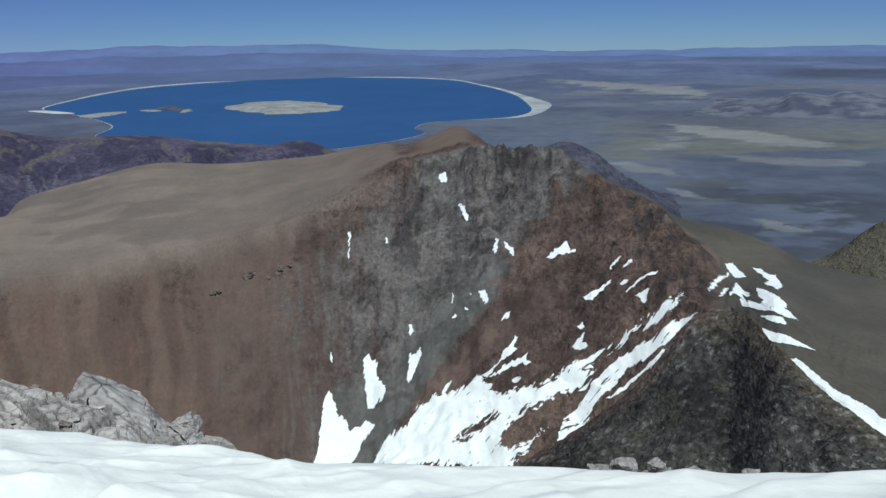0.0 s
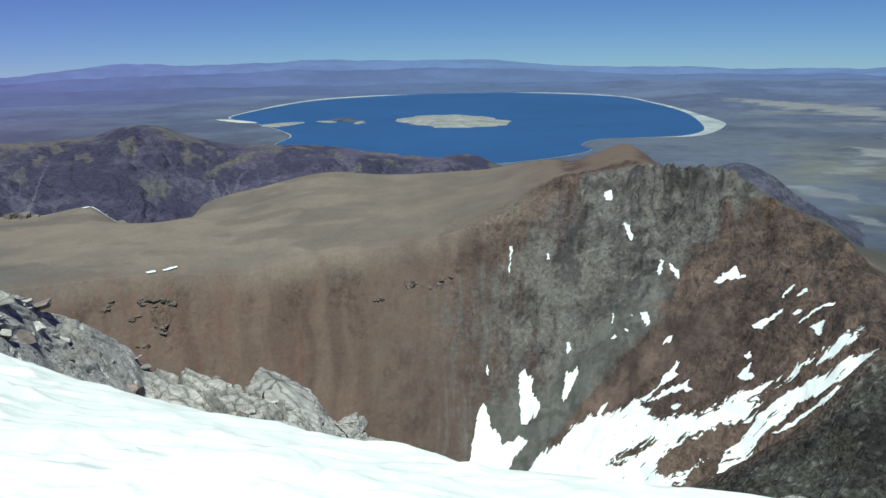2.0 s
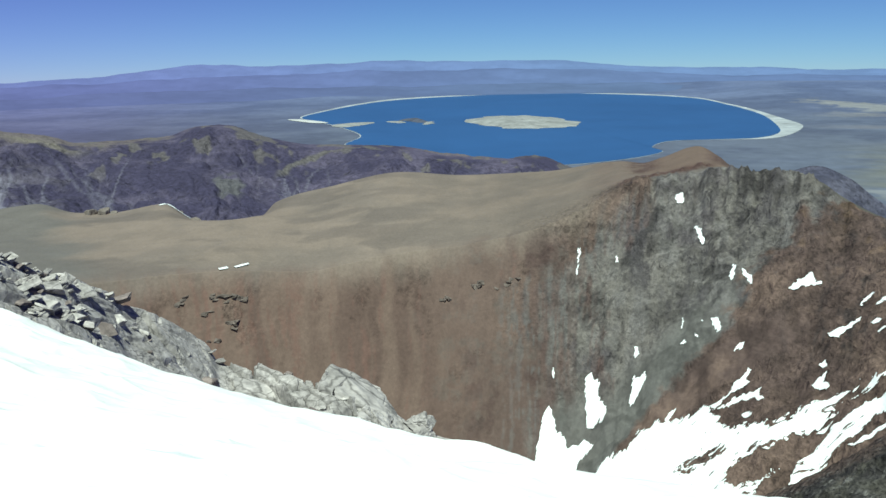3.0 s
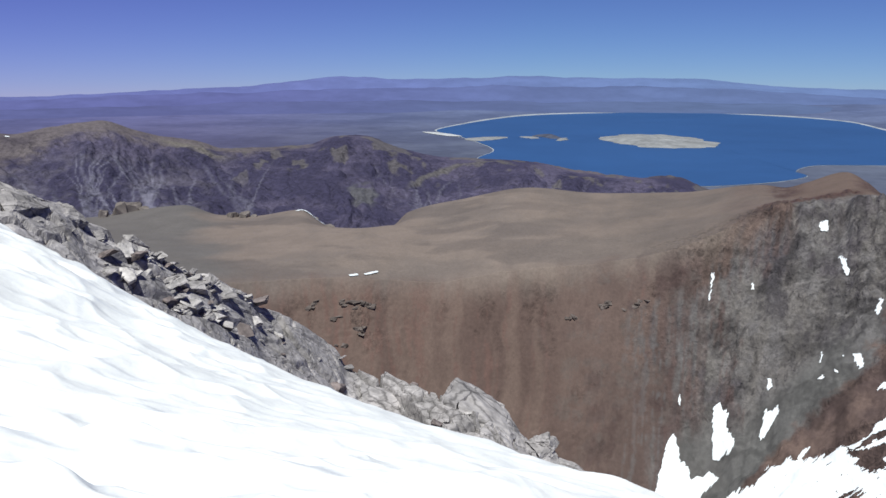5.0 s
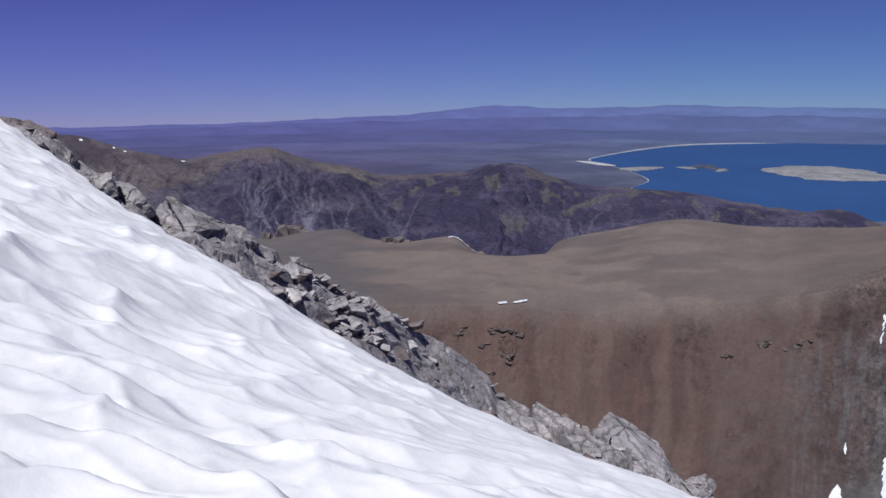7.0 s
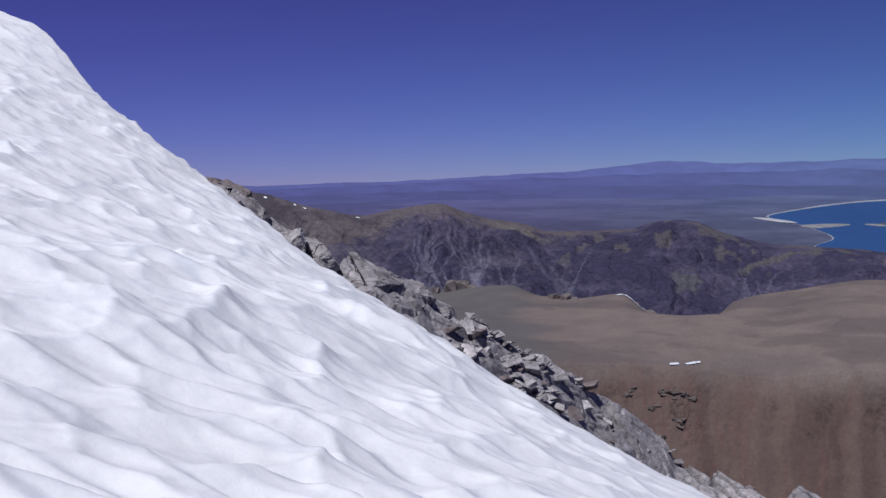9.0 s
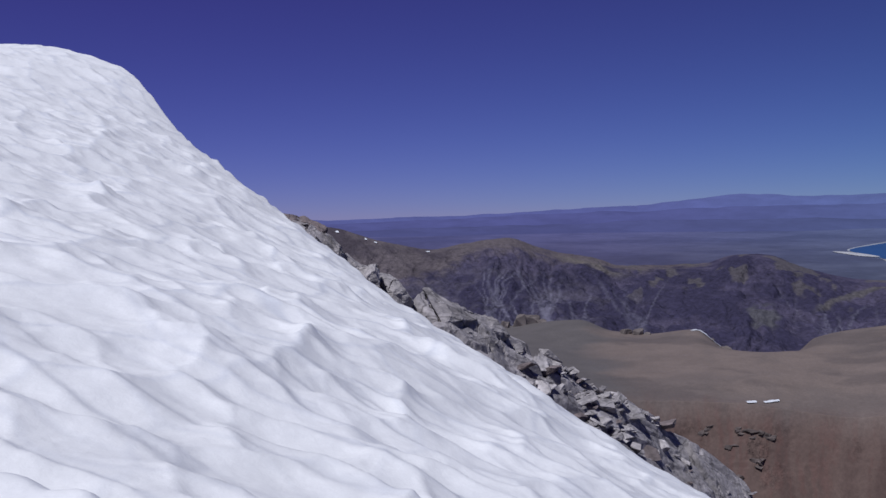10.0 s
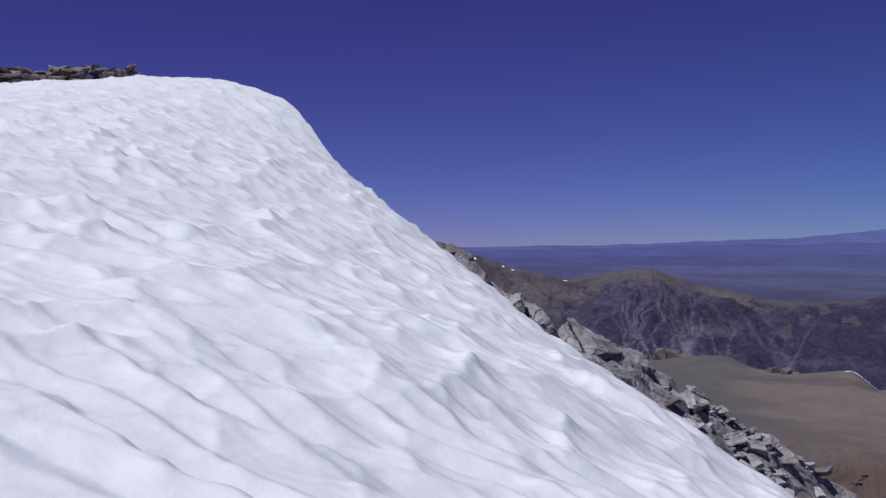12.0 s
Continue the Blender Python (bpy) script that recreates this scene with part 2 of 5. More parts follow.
M_SLOPE = material("summit scree", (0.12, 0.11, 0.1), grain=(1.5, 0.4), stain=(0.1, 0.2), bump=(1.0, 0.3))
M_WATER = material("lake water", (0.027, 0.074, 0.185), rough=0.45, grain=(0.01, 0.05), stain=(0.002, 0.1), bump=(0.08, 0.5), specular=0.25)


def thing(name, me, mat, label="", category="", group="", kind="", parent=None):
    me.materials.append(mat)
    ob = new(name, me)
    if parent:
        ob.parent = parent
    return tagged(ob, label, category, group, kind)


# ---- the mountain with its plateau, cirque wall and towers ----
# each curve: bearing in degrees against range in metres, or against angle of sight below level
SKY_EL = [(-80, -8.6), (-60, -8.6), (-45, -9.04), (-42.6, -8.8), (-39.7, -8.6), (-37.5, -9.3), (-35.4, -9.45), (-32.5, -9.15),
          (-30.9, -10.2), (-28.8, -10.72), (-26.7, -10.3), (-25.7, -9.45), (-22.1, -8.6), (-17.8, -7.88), (-13.8, -8.15), (-8.6, -7.97),
          (-3.7, -7.35), (-2.6, -7.45), (-1.4, -7.1), (0.7, -6.4), (1.9, -6.95), (2.8, -7.6), (4.0, -7.85), (6.1, -7.8), (7.9, -8.4),
          (8.9, -9.1), (10.7, -10.0), (12.8, -10.85), (14.6, -12.0), (17.7, -12.6), (19.7, -13.2), (22.7, -14.4), (26.7, -14.94), (45, -16)]
SKY_R = [(-80, 800), (-45, 800), (-36, 760), (-30.5, 700), (-28.5, 660), (-26, 680), (-18, 690), (-8, 690), (-3.5, 640), (0, 640), (2, 600),
         (4, 515), (8, 495), (10.7, 475), (12.8, 470), (14.6, 480), (18, 470), (23, 450), (45, 430)]
SHELF_EL = [(-80, -8.6), (-45, -9.1), (-37, -9.35), (-30, -9.4), (-24, -9.0), (-18, -7.9)]
RIM_EL = [(-80, -13), (-45, -13.2), (-35, -13.3), (-29.5, -13.3), (-24, -13.7), (-19.6, -13.0), (-14.2, -12.4), (-10.9, -11.8), (-7, -10.5),
          (-3.7, -9.0), (-2.5, -8.7), (0, -8.6), (2.7, -7.9), (4, -8.0), (6.1, -7.95), (7.9, -8.6), (8.9, -9.3), (10.7, -10.2), (12.8, -11.1),
          (14.6, -12.6), (16.5, -14.3), (18, -15.8), (21, -16.6), (24, -18.2), (28, -19.0), (45, -22)]
RIM_R = [(-80, 480), (-35, 470), (-24, 470), (-18, 480), (-11, 490), (-7, 500), (-3.6, 520), (0, 520), (4, 505), (8, 485), (10.7, 465), (12.8, 450),
         (14.6, 430), (18, 390), (21, 350), (28, 330), (45, 330)]
FOOT_EL = [(-80, -27), (-27, -27.5), (-9.4, -26.6), (-6.3, -26.7), (-4.3, -25.2), (0, -21.8), (2.0, -21.0), (4.0, -20.6), (6.0, -20.5), (9.5, -20.1),
           (12.4, -18.6), (15, -17.4), (18, -18.4), (21.5, -20.4), (27, -23.2), (45, -28)]
FOOT_R = [(-80, 400), (-27, 400), (-9, 400), (-4.3, 405), (0, 412), (3.9, 402), (6, 395), (9.5, 386), (12.4, 380), (15, 375), (18, 345), (21.5, 290), (27, 255), (45, 250)]


def massif(az, v, rough=1.0):
    """A point of the mountain: bearing az and v from 0 (cirque floor) by 1 (foot of wall), 2 (rim) and 3 (skyline) to 4 (far side)."""
    az, v = np.broadcast_arrays(np.asarray(az, float), np.asarray(v, float))
    r1, r2, r3 = spline(FOOT_R, az), spline(RIM_R, az), spline(SKY_R, az)
    z1, z2, z3 = r1 * rise(spline(FOOT_EL, az)), r2 * rise(spline(RIM_EL, az)), r3 * rise(spline(SKY_EL, az))
    r0 = r1 * 0.78
    z0 = r0 * rise(-34)
    R = [r0, r1, r2, r3, r3 + 110]
    Z = [z0, z1, z2, z3, np.minimum(z3 - 60, -215)]
    k = np.clip(np.floor(v).astype(int), 0, 3)
    t = v - k
    r = np.select([k == i for i in range(4)], [R[i] + (R[i + 1] - R[i]) * t for i in range(4)])
    lin = np.select([k == i for i in range(4)], [Z[i] + (Z[i + 1] - Z[i]) * t for i in range(4)])
    r3s, e3s = spline(SKY_R, np.clip(az, -80, -18)), spline(SHELF_EL, az)
    shelf = smooth(-19, -24, az) * smooth(2.0, 2.25, v) * (1 - smooth(2.62, 3.0, v)) * (v < 3)
    z = lin + shelf * (r3s * rise(e3s) - z3) * (v - 2)
    # rounded shoulders where the plateau breaks into the wall
    wall = smooth(0.0, 0.5, v) * (1 - smooth(1.75, 2.15, v))
    towers = smooth(-6, -1, az) * (1 - 0.75 * smooth(7.5, 9.5, az)) * (1 - smooth(12, 17, az))
    x, y = r * np.sin(np.radians(az)), r * np.cos(np.radians(az))
    warp = 0.8 * fbm(x / 30, y / 30, z / 30, 3, 12)
    gull = ridged(az * 0.5 + 1.6 * warp, v * 1.5 + 0.9 * warp, 0, 5, 11, 0.6)
    crag = fbm(x / 14, y / 14, z / 14, 5, 21, 0.55)
    block = ridged(x / 24, y / 24, z / 24, 5, 41, 0.6)
    rock = smooth(-12, -3, az + 3 * warp) * (1 - smooth(15, 19, az))
    edge = np.minimum(1, np.abs(v - 3) / 0.12)
    dz = wall * (1.0 * gull * (1 - 0.4 * rock) + 1.2 * crag) + wall * rock * (3.6 * block + 2.2 * crag)
    dz = dz + wall * (1 - 0.6 * rock) * 0.9 * ridged(az * 1.5 + 1.2 * warp, v * 0.8 + 0.5 * warp, 0, 4, 13, 0.55)
    dz = dz + (1 - wall) * (1.3 * fbm(x / 70, y / 70, 0, 4, 31) * edge + 0.12 * crag)
    dz = dz + towers * smooth(1.55, 1.95, v) * (1 - smooth(2.0, 2.3, v)) * (2.4 * ridged(az * 1.1, v * 2, 0, 3, 51) + 3.2 * ridged(az * 2.6, v * 4, 0, 3, 53) + 1.5 * block)
    dz = dz - 2.2 * np.exp(-((v - 2.0) / np.where(v < 2, 0.14, 0.2)) ** 2) * smooth(-4, -8, az)
    spine = np.exp(-((v - 2.22 - 0.04 * (az + 1.5)) / 0.07) ** 2) * smooth(-4.4, -3.2, az) * smooth(2.2, 1.0, az)
    dz = dz + 2.6 * spine * np.maximum(0, ridged(az * 2.4, v * 6, 0, 3, 55) + 0.2)
    knob = np.exp(-((az + 29.5) / 1.6) ** 2 - ((v - 1.72) / 0.12) ** 2) + 0.7 * np.exp(-((az + 33) / 1.0) ** 2 - ((v - 1.8) / 0.08) ** 2)
    dz = dz + knob * 3.0 * np.maximum(0, block + 0.3)
    return x, y, z + dz * rough


az_m = np.concatenate([np.arange(-80, -47, 0.5), np.arange(-47, 29, 0.12), np.arange(29, 45.1, 0.5)])
v_m = np.concatenate([np.linspace(0, 0.9, 60, False), np.linspace(0.9, 2.05, 330, False), np.linspace(2.05, 3.0, 130, False), np.linspace(3.0, 4.0, 20)])
AZ, V = np.meshgrid(az_m, v_m)
mx, my, mz = massif(AZ, V)


def massif_colours(az, v, x, y, z):
    warp = fbm(x / 26, y / 26, z / 26, 4, 62)
    streak = fbm(az * 1.1 + 0.7 * warp, v * 1.1, 0, 5, 61)
    patch = fbm(x / 45, y / 45, z / 45, 5, 71)
    fine = fbm(x / 7, y / 7, z / 7, 4, 81, 0.6)
    olive, tan = (0.128, 0.107, 0.089), (0.152, 0.124, 0.1)
    plateau = mix3(olive, tan, smooth(-0.3, 0.3, patch + 0.3 * streak))
    plateau = plateau * (1 + 0.2 * smooth(-8, -20, az))[..., None]
    plateau = mix3(plateau, (0.104, 0.088, 0.077), 0.55 * smooth(0.02, 0.3, fbm(az * 0.22 + 0.5 * warp, v * 7 + 0.05 * az, 0, 4, 75)) * smooth(-10, -22, az))
    plateau = mix3(plateau, (0.118, 0.109, 0.098), smooth(-36, -40, az + 3 * patch))
    wall_l = mix3((0.14, 0.1, 0.079), (0.106, 0.073, 0.059), smooth(-0.4, 0.4, streak + 0.6 * patch))
    red = mix3((0.086, 0.062, 0.053), (0.126, 0.09, 0.073), smooth(-0.4, 0.4, patch + 0.5 * streak))
    grey = mix3((0.118, 0.111, 0.108), (0.166, 0.155, 0.143), smooth(-0.45, 0.45, 0.6 * fine + 0.8 * streak))
    grey = mix3(grey, (0.084, 0.075, 0.084), 0.7 * smooth(0.05, 0.35, patch + 0.3 * fine))
    scree = mix3((0.125, 0.123, 0.114), (0.145, 0.142, 0.13), smooth(-0.4, 0.4, patch))
    c = mix3(wall_l, red, smooth(-18, -9, az + 5 * patch))
    run = fbm(az * 3.2 + 1.6 * warp, v * 1.6 + 0.5 * warp, 0, 5, 68, 0.6)
    mott = fbm(x / 9, y / 9, z / 14, 5, 69, 0.65)
    c = mix3(c, (0.14, 0.082, 0.065), 0.55 * smooth(0.05, 0.4, run + 0.5 * mott) * smooth(0.2, 0.6, v))
    c = mix3(c, (0.105, 0.098, 0.086), 0.4 * smooth(0.02, 0.35, mott + 0.6 * run) * smooth(-22, -12, az) * smooth(0.9, 1.3, v))
    c = mix3(c, (0.066, 0.043, 0.038), 0.65 * smooth(0.12, 0.36, fbm(x / 13, y / 13, z / 20, 5, 70, 0.6) + 0.3 * run) * smooth(-19, -10, az))
    lo = spline([(0.0, -8.8), (0.9, -9.0), (1.15, -9.4), (1.25, -8.4), (1.4, -8.0), (1.55, -9.0), (1.68, -9.0), (1.76, -7.2), (1.81, -4.6), (1.9, -3.5), (2.0, -1.8), (2.5, -1.0)], v)
    hi = spline([(0.0, -8.0), (0.6, -7.4), (0.85, -5.0), (1.0, -1.6), (1.09, 0.4), (1.18, 2.2), (1.4, 4.1), (1.56, 5.5), (1.71, 6.9), (1.92, 8.8), (2.0, 9.6), (2.5, 10)], v)
    grey = grey * np.array([0.94, 0.93, 0.9])
    seam = az - hi + 1.2 * fine + 2.0 * mott
    g = smooth(-1.6, 1.6, az - lo + 2.2 * streak + 1.2 * fine + 1.5 * run) * smooth(0.8, -0.8, seam)
    c = mix3(c, grey, g)
    near = az - lo
    c = mix3(c, (0.125, 0.12, 0.112), 0.55 * smooth(0.06, 0.26, run + 0.4 * fine) * smooth(-5, -1, near) * smooth(1.5, 0.5, near) * smooth(2.0, 1.85, v))
    c = mix3(c, (0.11, 0.075, 0.065), 0.45 * smooth(-0.04, -0.22, run + 0.3 * fine) * smooth(-1.5, 0, near) * smooth(5, 3, near) * smooth(2.0, 1.85, v) * smooth(0.9, 1.15, v))
    blotch = smooth(0.12, 0.34, fbm(az * 0.6, v * 4, 0, 4, 63) + 0.35 * run) * smooth(-1.5, -4, az) * smooth(1.0, 1.3, v)
    c = mix3(c, (0.085, 0.052, 0.045), 0.8 * blotch * g)
    c = mix3(c, scree, smooth(3.0, 1.0, np.abs(az - hi + 1.6 + 0.5 * fine)) * smooth(1.6, 1.2, v) * g)
    talus = smooth(1.3, 1.16, v + 0.06 * mott + 0.03 * run) * smooth(-8.6, -7.6, az) * smooth(0.5, -0.5, az - hi)
    c = mix3(c, mix3((0.105, 0.103, 0.095), (0.127, 0.124, 0.114), smooth(-0.3, 0.3, run)), 0.85 * talus)
    red2 = mix3((0.09, 0.064, 0.056), (0.145, 0.103, 0.083), smooth(-0.4, 0.4, patch + 0.5 * fine))
    red2 = mix3(red2, (0.145, 0.1, 0.068), smooth(0.1, 0.5, fine + 0.3 * patch) * smooth(1.4, 1.9, v))
    c = mix3(c, red2, smooth(-0.8, 0.8, seam))
    # shadow and light of the crags' relief, put into the colour
    cliff_shade = 0.65 * fbm(az * 1.3 + 0.7 * warp, v * 4.5 + 0.8 * warp, 0, 5, 74, 0.62) + 0.45 * fbm(x / 9, y / 9, z / 14, 4, 76, 0.6)
    c = mix3(c, (0.04, 0.034, 0.034), 0.75 * smooth(0.0, 0.3, cliff_shade + 0.1 * smooth(8, 14, az) - 0.04) * smooth(3, 8, az - 0.5 * hi) * smooth(0.95, 1.2, v) * smooth(0.3, 1.2, az - hi))
    c = mix3(c, (0.06, 0.054, 0.058), 0.6 * smooth(0.02, 0.3, cliff_shade) * g * smooth(1.2, 1.4, v))
    c = mix3(c, (0.175, 0.166, 0.156), 0.5 * smooth(-0.05, -0.3, cliff_shade + 0.3 * fine) * g * smooth(1.15, 1.3, v))
    # short dark marks painted as the shade of ledges
    ledge_shade = smooth(0.1, 0.3, fbm(az * 1.7 + warp, v * 30 + 1.5 * warp, 0, 3, 78) + 0.3 * mott) * smooth(0.0, 0.3, fbm(az * 0.5, v * 5, 0, 3, 79) + 0.12)
    c = mix3(c, (0.035, 0.032, 0.033), 0.6 * ledge_shade * g * smooth(1.12, 1.25, v) * smooth(2.0, 1.9, v))
    slope = mix3((0.066, 0.062, 0.052), (0.092, 0.083, 0.067), smooth(-0.3, 0.4, patch))
    c = mix3(c, slope, smooth(16.8, 18, az + 0.6 * fine) * smooth(0, 0.2, v))
    p = smooth(1.84, 2.06, v + 0.08 * streak + 0.08 * patch)
    c = mix3(c, plateau, p * (1 - smooth(-6.5, -2.5, az + 2 * patch)))
    c = mix3(c, mix3(slope, tan, smooth(3, -2, az)), smooth(2.1, 2.35, v + 0.1 * fine) * smooth(-6, -2.5, az))
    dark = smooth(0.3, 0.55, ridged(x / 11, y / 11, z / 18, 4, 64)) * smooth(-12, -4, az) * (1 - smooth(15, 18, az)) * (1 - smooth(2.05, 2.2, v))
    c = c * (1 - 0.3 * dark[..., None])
    rock = 0.12 + 0.88 * smooth(-12, -6, az + 3 * patch) * (1 - smooth(15.5, 18, az)) * (1 - smooth(2.05, 2.25, v))
    gully = smooth(2.6, 1.0, np.abs(az - hi + 1.6)) * smooth(1.6, 1.2, v) + smooth(0.2, 1.2, az - hi) * smooth(5.5, 4.0, az - hi) * smooth(1.35, 1.15, v)
    rock = rock * (1 - 0.8 * np.clip(gully + talus, 0, 1))
    knob = smooth(0.1, 0.35, fbm(x / 10, y / 10, z / 10, 3, 66)) * np.exp(-((az + 30) / 3.0) ** 2 - ((v - 1.74) / 0.14) ** 2)
    scatter = smooth(0.22, 0.42, fbm(x / 9, y / 9, z / 13, 4, 67) + 0.25 * streak) * smooth(0.3, 0.8, v) * (1 - smooth(1.85, 2.0, v)) * (az < -4)
    c = c * (1 - 0.1 * scatter[..., None])
    crag = np.exp(-((az + 2.6) / 0.9) ** 2) * smooth(2.25, 2.6, v) + np.exp(-((az - 2.0) / 0.7) ** 2) * smooth(2.3, 2.7, v)
    crag = np.clip(crag * (1 + 1.2 * fine), 0, 1)
    c = mix3(c, (0.125, 0.092, 0.072), smooth(-3.2, -1.8, az) * smooth(3.0, 2.0, az) * smooth(2.2, 2.4, v))
    c = mix3(c, (0.075, 0.047, 0.04), 0.85 * crag)
    spine = np.exp(-((v - 2.22 - 0.04 * (az + 1.5)) / 0.08) ** 2) * smooth(-4.4, -3.2, az) * smooth(2.2, 1.0, az)
    c = mix3(c, (0.078, 0.048, 0.041), np.clip(spine * (1 + 1.5 * fine), 0, 1))
    # notches between the towers are only painted, as near-black shade
    notch_shade = smooth(0.5, 3, az) * smooth(10, 8, az) * smooth(1.8, 1.92, v) * (1 - smooth(2.1, 2.3, v)) * smooth(0.2, 0.5, ridged(az * 1.3, v * 3, 0, 3, 73) + 0.4 * fine)
    c = mix3(c, (0.03, 0.027, 0.027), 0.9 * notch_shade)
    rock = np.clip(rock + spine + knob + 0.45 * scatter + crag, 0, 1)
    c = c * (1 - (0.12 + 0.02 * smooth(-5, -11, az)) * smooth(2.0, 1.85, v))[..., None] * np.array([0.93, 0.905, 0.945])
    return np.concatenate([c, rock[..., None]], -1)


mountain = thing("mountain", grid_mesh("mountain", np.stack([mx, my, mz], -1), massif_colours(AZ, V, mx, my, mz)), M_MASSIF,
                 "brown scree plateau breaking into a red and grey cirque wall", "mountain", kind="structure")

# ---- snow left in the cirque ----
def inside(px, py, poly):
    p = np.array(poly)
    hit = np.zeros(px.shape, bool)
    for (ax, ay), (bx_, by_) in zip(p, np.roll(p, -1, 0)):
        if ay == by_:
            continue
        cross = (ay > py) != (by_ > py)
        hit ^= cross & (px < (bx_ - ax) * (py - ay) / (by_ - ay) + ax)
    return hit


def largest(k):
    """The largest connected piece of a mask."""
    label = np.where(k, np.arange(1, k.size + 1).reshape(k.shape), 0)
    while True:
        p = np.pad(label, 1)
        m = np.max([label, p[:-2, 1:-1], p[2:, 1:-1], p[1:-1, :-2], p[1:-1, 2:]], 0) * k
        for _ in range(40):
            p = np.pad(m, 1)
            m = np.max([m, p[:-2, 1:-1], p[2:, 1:-1], p[1:-1, :-2], p[1:-1, 2:]], 0) * k
        if (m == label).all():
            break
        label = m
    names, counts = np.unique(label[k], return_counts=True)
    return label == names[counts.argmax()]


def softened(h, nx, ny):
    """A height field averaged over nx by ny cells, twice."""
    for _ in range(2):
        for axis, n in ((0, ny), (1, nx)):
            pad = [(0, 0), (0, 0)]
            pad[axis] = (n // 2, n - n // 2 - 1)
            q = np.pad(h, pad, mode="edge")
            h = sum(np.take(q, range(k, k + h.shape[axis]), axis) for k in range(n)) / n
    return h


def snow_patch(outline, holes=(), ragged=0.13, lift=0.5, streaks=False):
    """A sheet of old snow lying on the mountain inside an outline of bearing and height step, with a melted edge."""
    p = np.array(outline)
    a0, a1, v0, v1 = p[:, 0].min() - 0.3, p[:, 0].max() + 0.3, p[:, 1].min() - 0.03, p[:, 1].max() + 0.03
    A, W = np.meshgrid(np.arange(a0, a1, 0.034), np.arange(v0, v1, 0.0028))
    n1, n2 = fbm(A * 2.5, (W - 0.045 * A) * 60, 0, 4, 301, 0.6), fbm(A * 2.5, (W - 0.045 * A) * 60, 0, 4, 307, 0.6)
    wa, wv = A + ragged * n1, W + ragged * 0.12 * n2
    keep = inside(wa, wv, outline)
    for h in holes:
        keep &= ~inside(wa, wv, h)
    if streaks:
        keep &= fbm(A * 0.8, (W - 0.05 * A) * 48, 0, 4, 313, 0.6) < 0.62 - 0.36 * smooth(4, 9, A)
    x, y, z = massif(A, W)
    flat = massif(A, W, 0.0)[2]
    soft = softened(z - flat, 9, 9)
    lift = 0.25 if a0 > 15.5 else lift
    z = flat + np.maximum(soft + lift, z - flat + 0.15) + 0.25 * fbm(x / 6, y / 6, 0, 2, 311)
    k = keep[:-1, :-1] & keep[1:, 1:]
    k = k if streaks else largest(k)
    return thing("snow_patch", grid_mesh("snow_patch", np.stack([x, y, z], -1), keep=k), M_SNOWPATCH,
                 "white old snow lying in the rocky cirque wall", "snow patch", "snow patches in the cirque")


snow_patch([(-0.57, 1.905), (-0.03, 1.933), (-0.00, 1.892), (-0.33, 1.860), (-0.51, 1.880)])
snow_patch([(0.52, 1.752), (0.73, 1.721), (1.34, 1.662), (1.30, 1.625), (1.08, 1.641), (0.73, 1.697)])
snow_patch([(3.05, 1.503), (3.34, 1.499), (3.26, 1.452), (3.04, 1.425), (2.89, 1.435)])
snow_patch([(3.56, 1.488), (3.78, 1.480), (4.22, 1.444), (4.36, 1.393), (4.11, 1.409), (3.70, 1.443)])
snow_patch([(6.42, 1.393), (7.04, 1.454), (7.76, 1.488), (7.94, 1.462), (8.38, 1.490), (8.13, 1.458), (7.40, 1.423), (6.68, 1.392)])
snow_patch([(-6.45, 1.819), (-6.27, 1.813), (-6.33, 1.776), (-6.50, 1.750)])
snow_patch([(-6.53, 1.752), (-6.39, 1.747), (-6.46, 1.707), (-6.57, 1.709)])
snow_patch([(-4.16, 1.697), (-3.98, 1.692), (-3.81, 1.662), (-4.03, 1.668)])
snow_patch([(10.42, 1.409), (10.84, 1.464), (11.19, 1.474), (11.02, 1.450), (10.67, 1.419)])
snow_patch([(11.21, 1.388), (11.73, 1.429), (11.94, 1.429), (11.57, 1.397)])
snow_patch([(8.75, 1.225), (9.44, 1.264), (10.16, 1.315), (10.58, 1.346), (10.45, 1.315), (9.88, 1.264), (9.27, 1.195)])
snow_patch([(10.95, 1.266), (11.44, 1.297), (11.66, 1.290), (11.38, 1.260)])
snow_patch([(11.25, 1.205), (12.13, 1.266), (13.00, 1.307), (13.45, 1.313), (13.35, 1.288), (12.31, 1.258), (11.68, 1.223)])
snow_patch([(12.01, 1.178), (12.96, 1.193), (12.91, 1.139), (12.64, 1.123), (12.34, 1.166)])
snow_patch([(8.10, 0.986), (8.57, 1.015), (8.94, 1.038), (8.76, 0.997), (9.14, 0.980), (8.96, 0.960), (8.40, 0.972)])
snow_patch([(3.38, 1.125), (3.72, 1.170), (4.09, 1.174), (3.83, 1.137)])
snow_patch([(1.86, 1.268), (2.35, 1.272), (2.64, 1.215), (2.34, 1.209), (2.04, 1.237)])
snow_patch([(0.14, 1.197), (0.45, 1.201), (0.59, 1.174), (0.21, 1.182)])
snow_patch([(1.22, 1.270), (1.49, 1.266), (1.44, 1.250)])
snow_patch([(0.18, 1.319), (0.29, 1.307), (0.27, 1.256), (0.16, 1.258)])
snow_patch([(0.98, 1.225), (1.28, 1.211), (1.24, 1.199), (1.02, 1.201)])
snow_patch([(-2.81, 1.299), (-2.51, 1.290), (-2.49, 1.246), (-2.77, 1.233)])
snow_patch([(-2.68, 1.176), (-1.96, 1.150), (-2.01, 1.131), (-2.71, 1.084), (-3.01, 1.091), (-2.86, 1.148)])
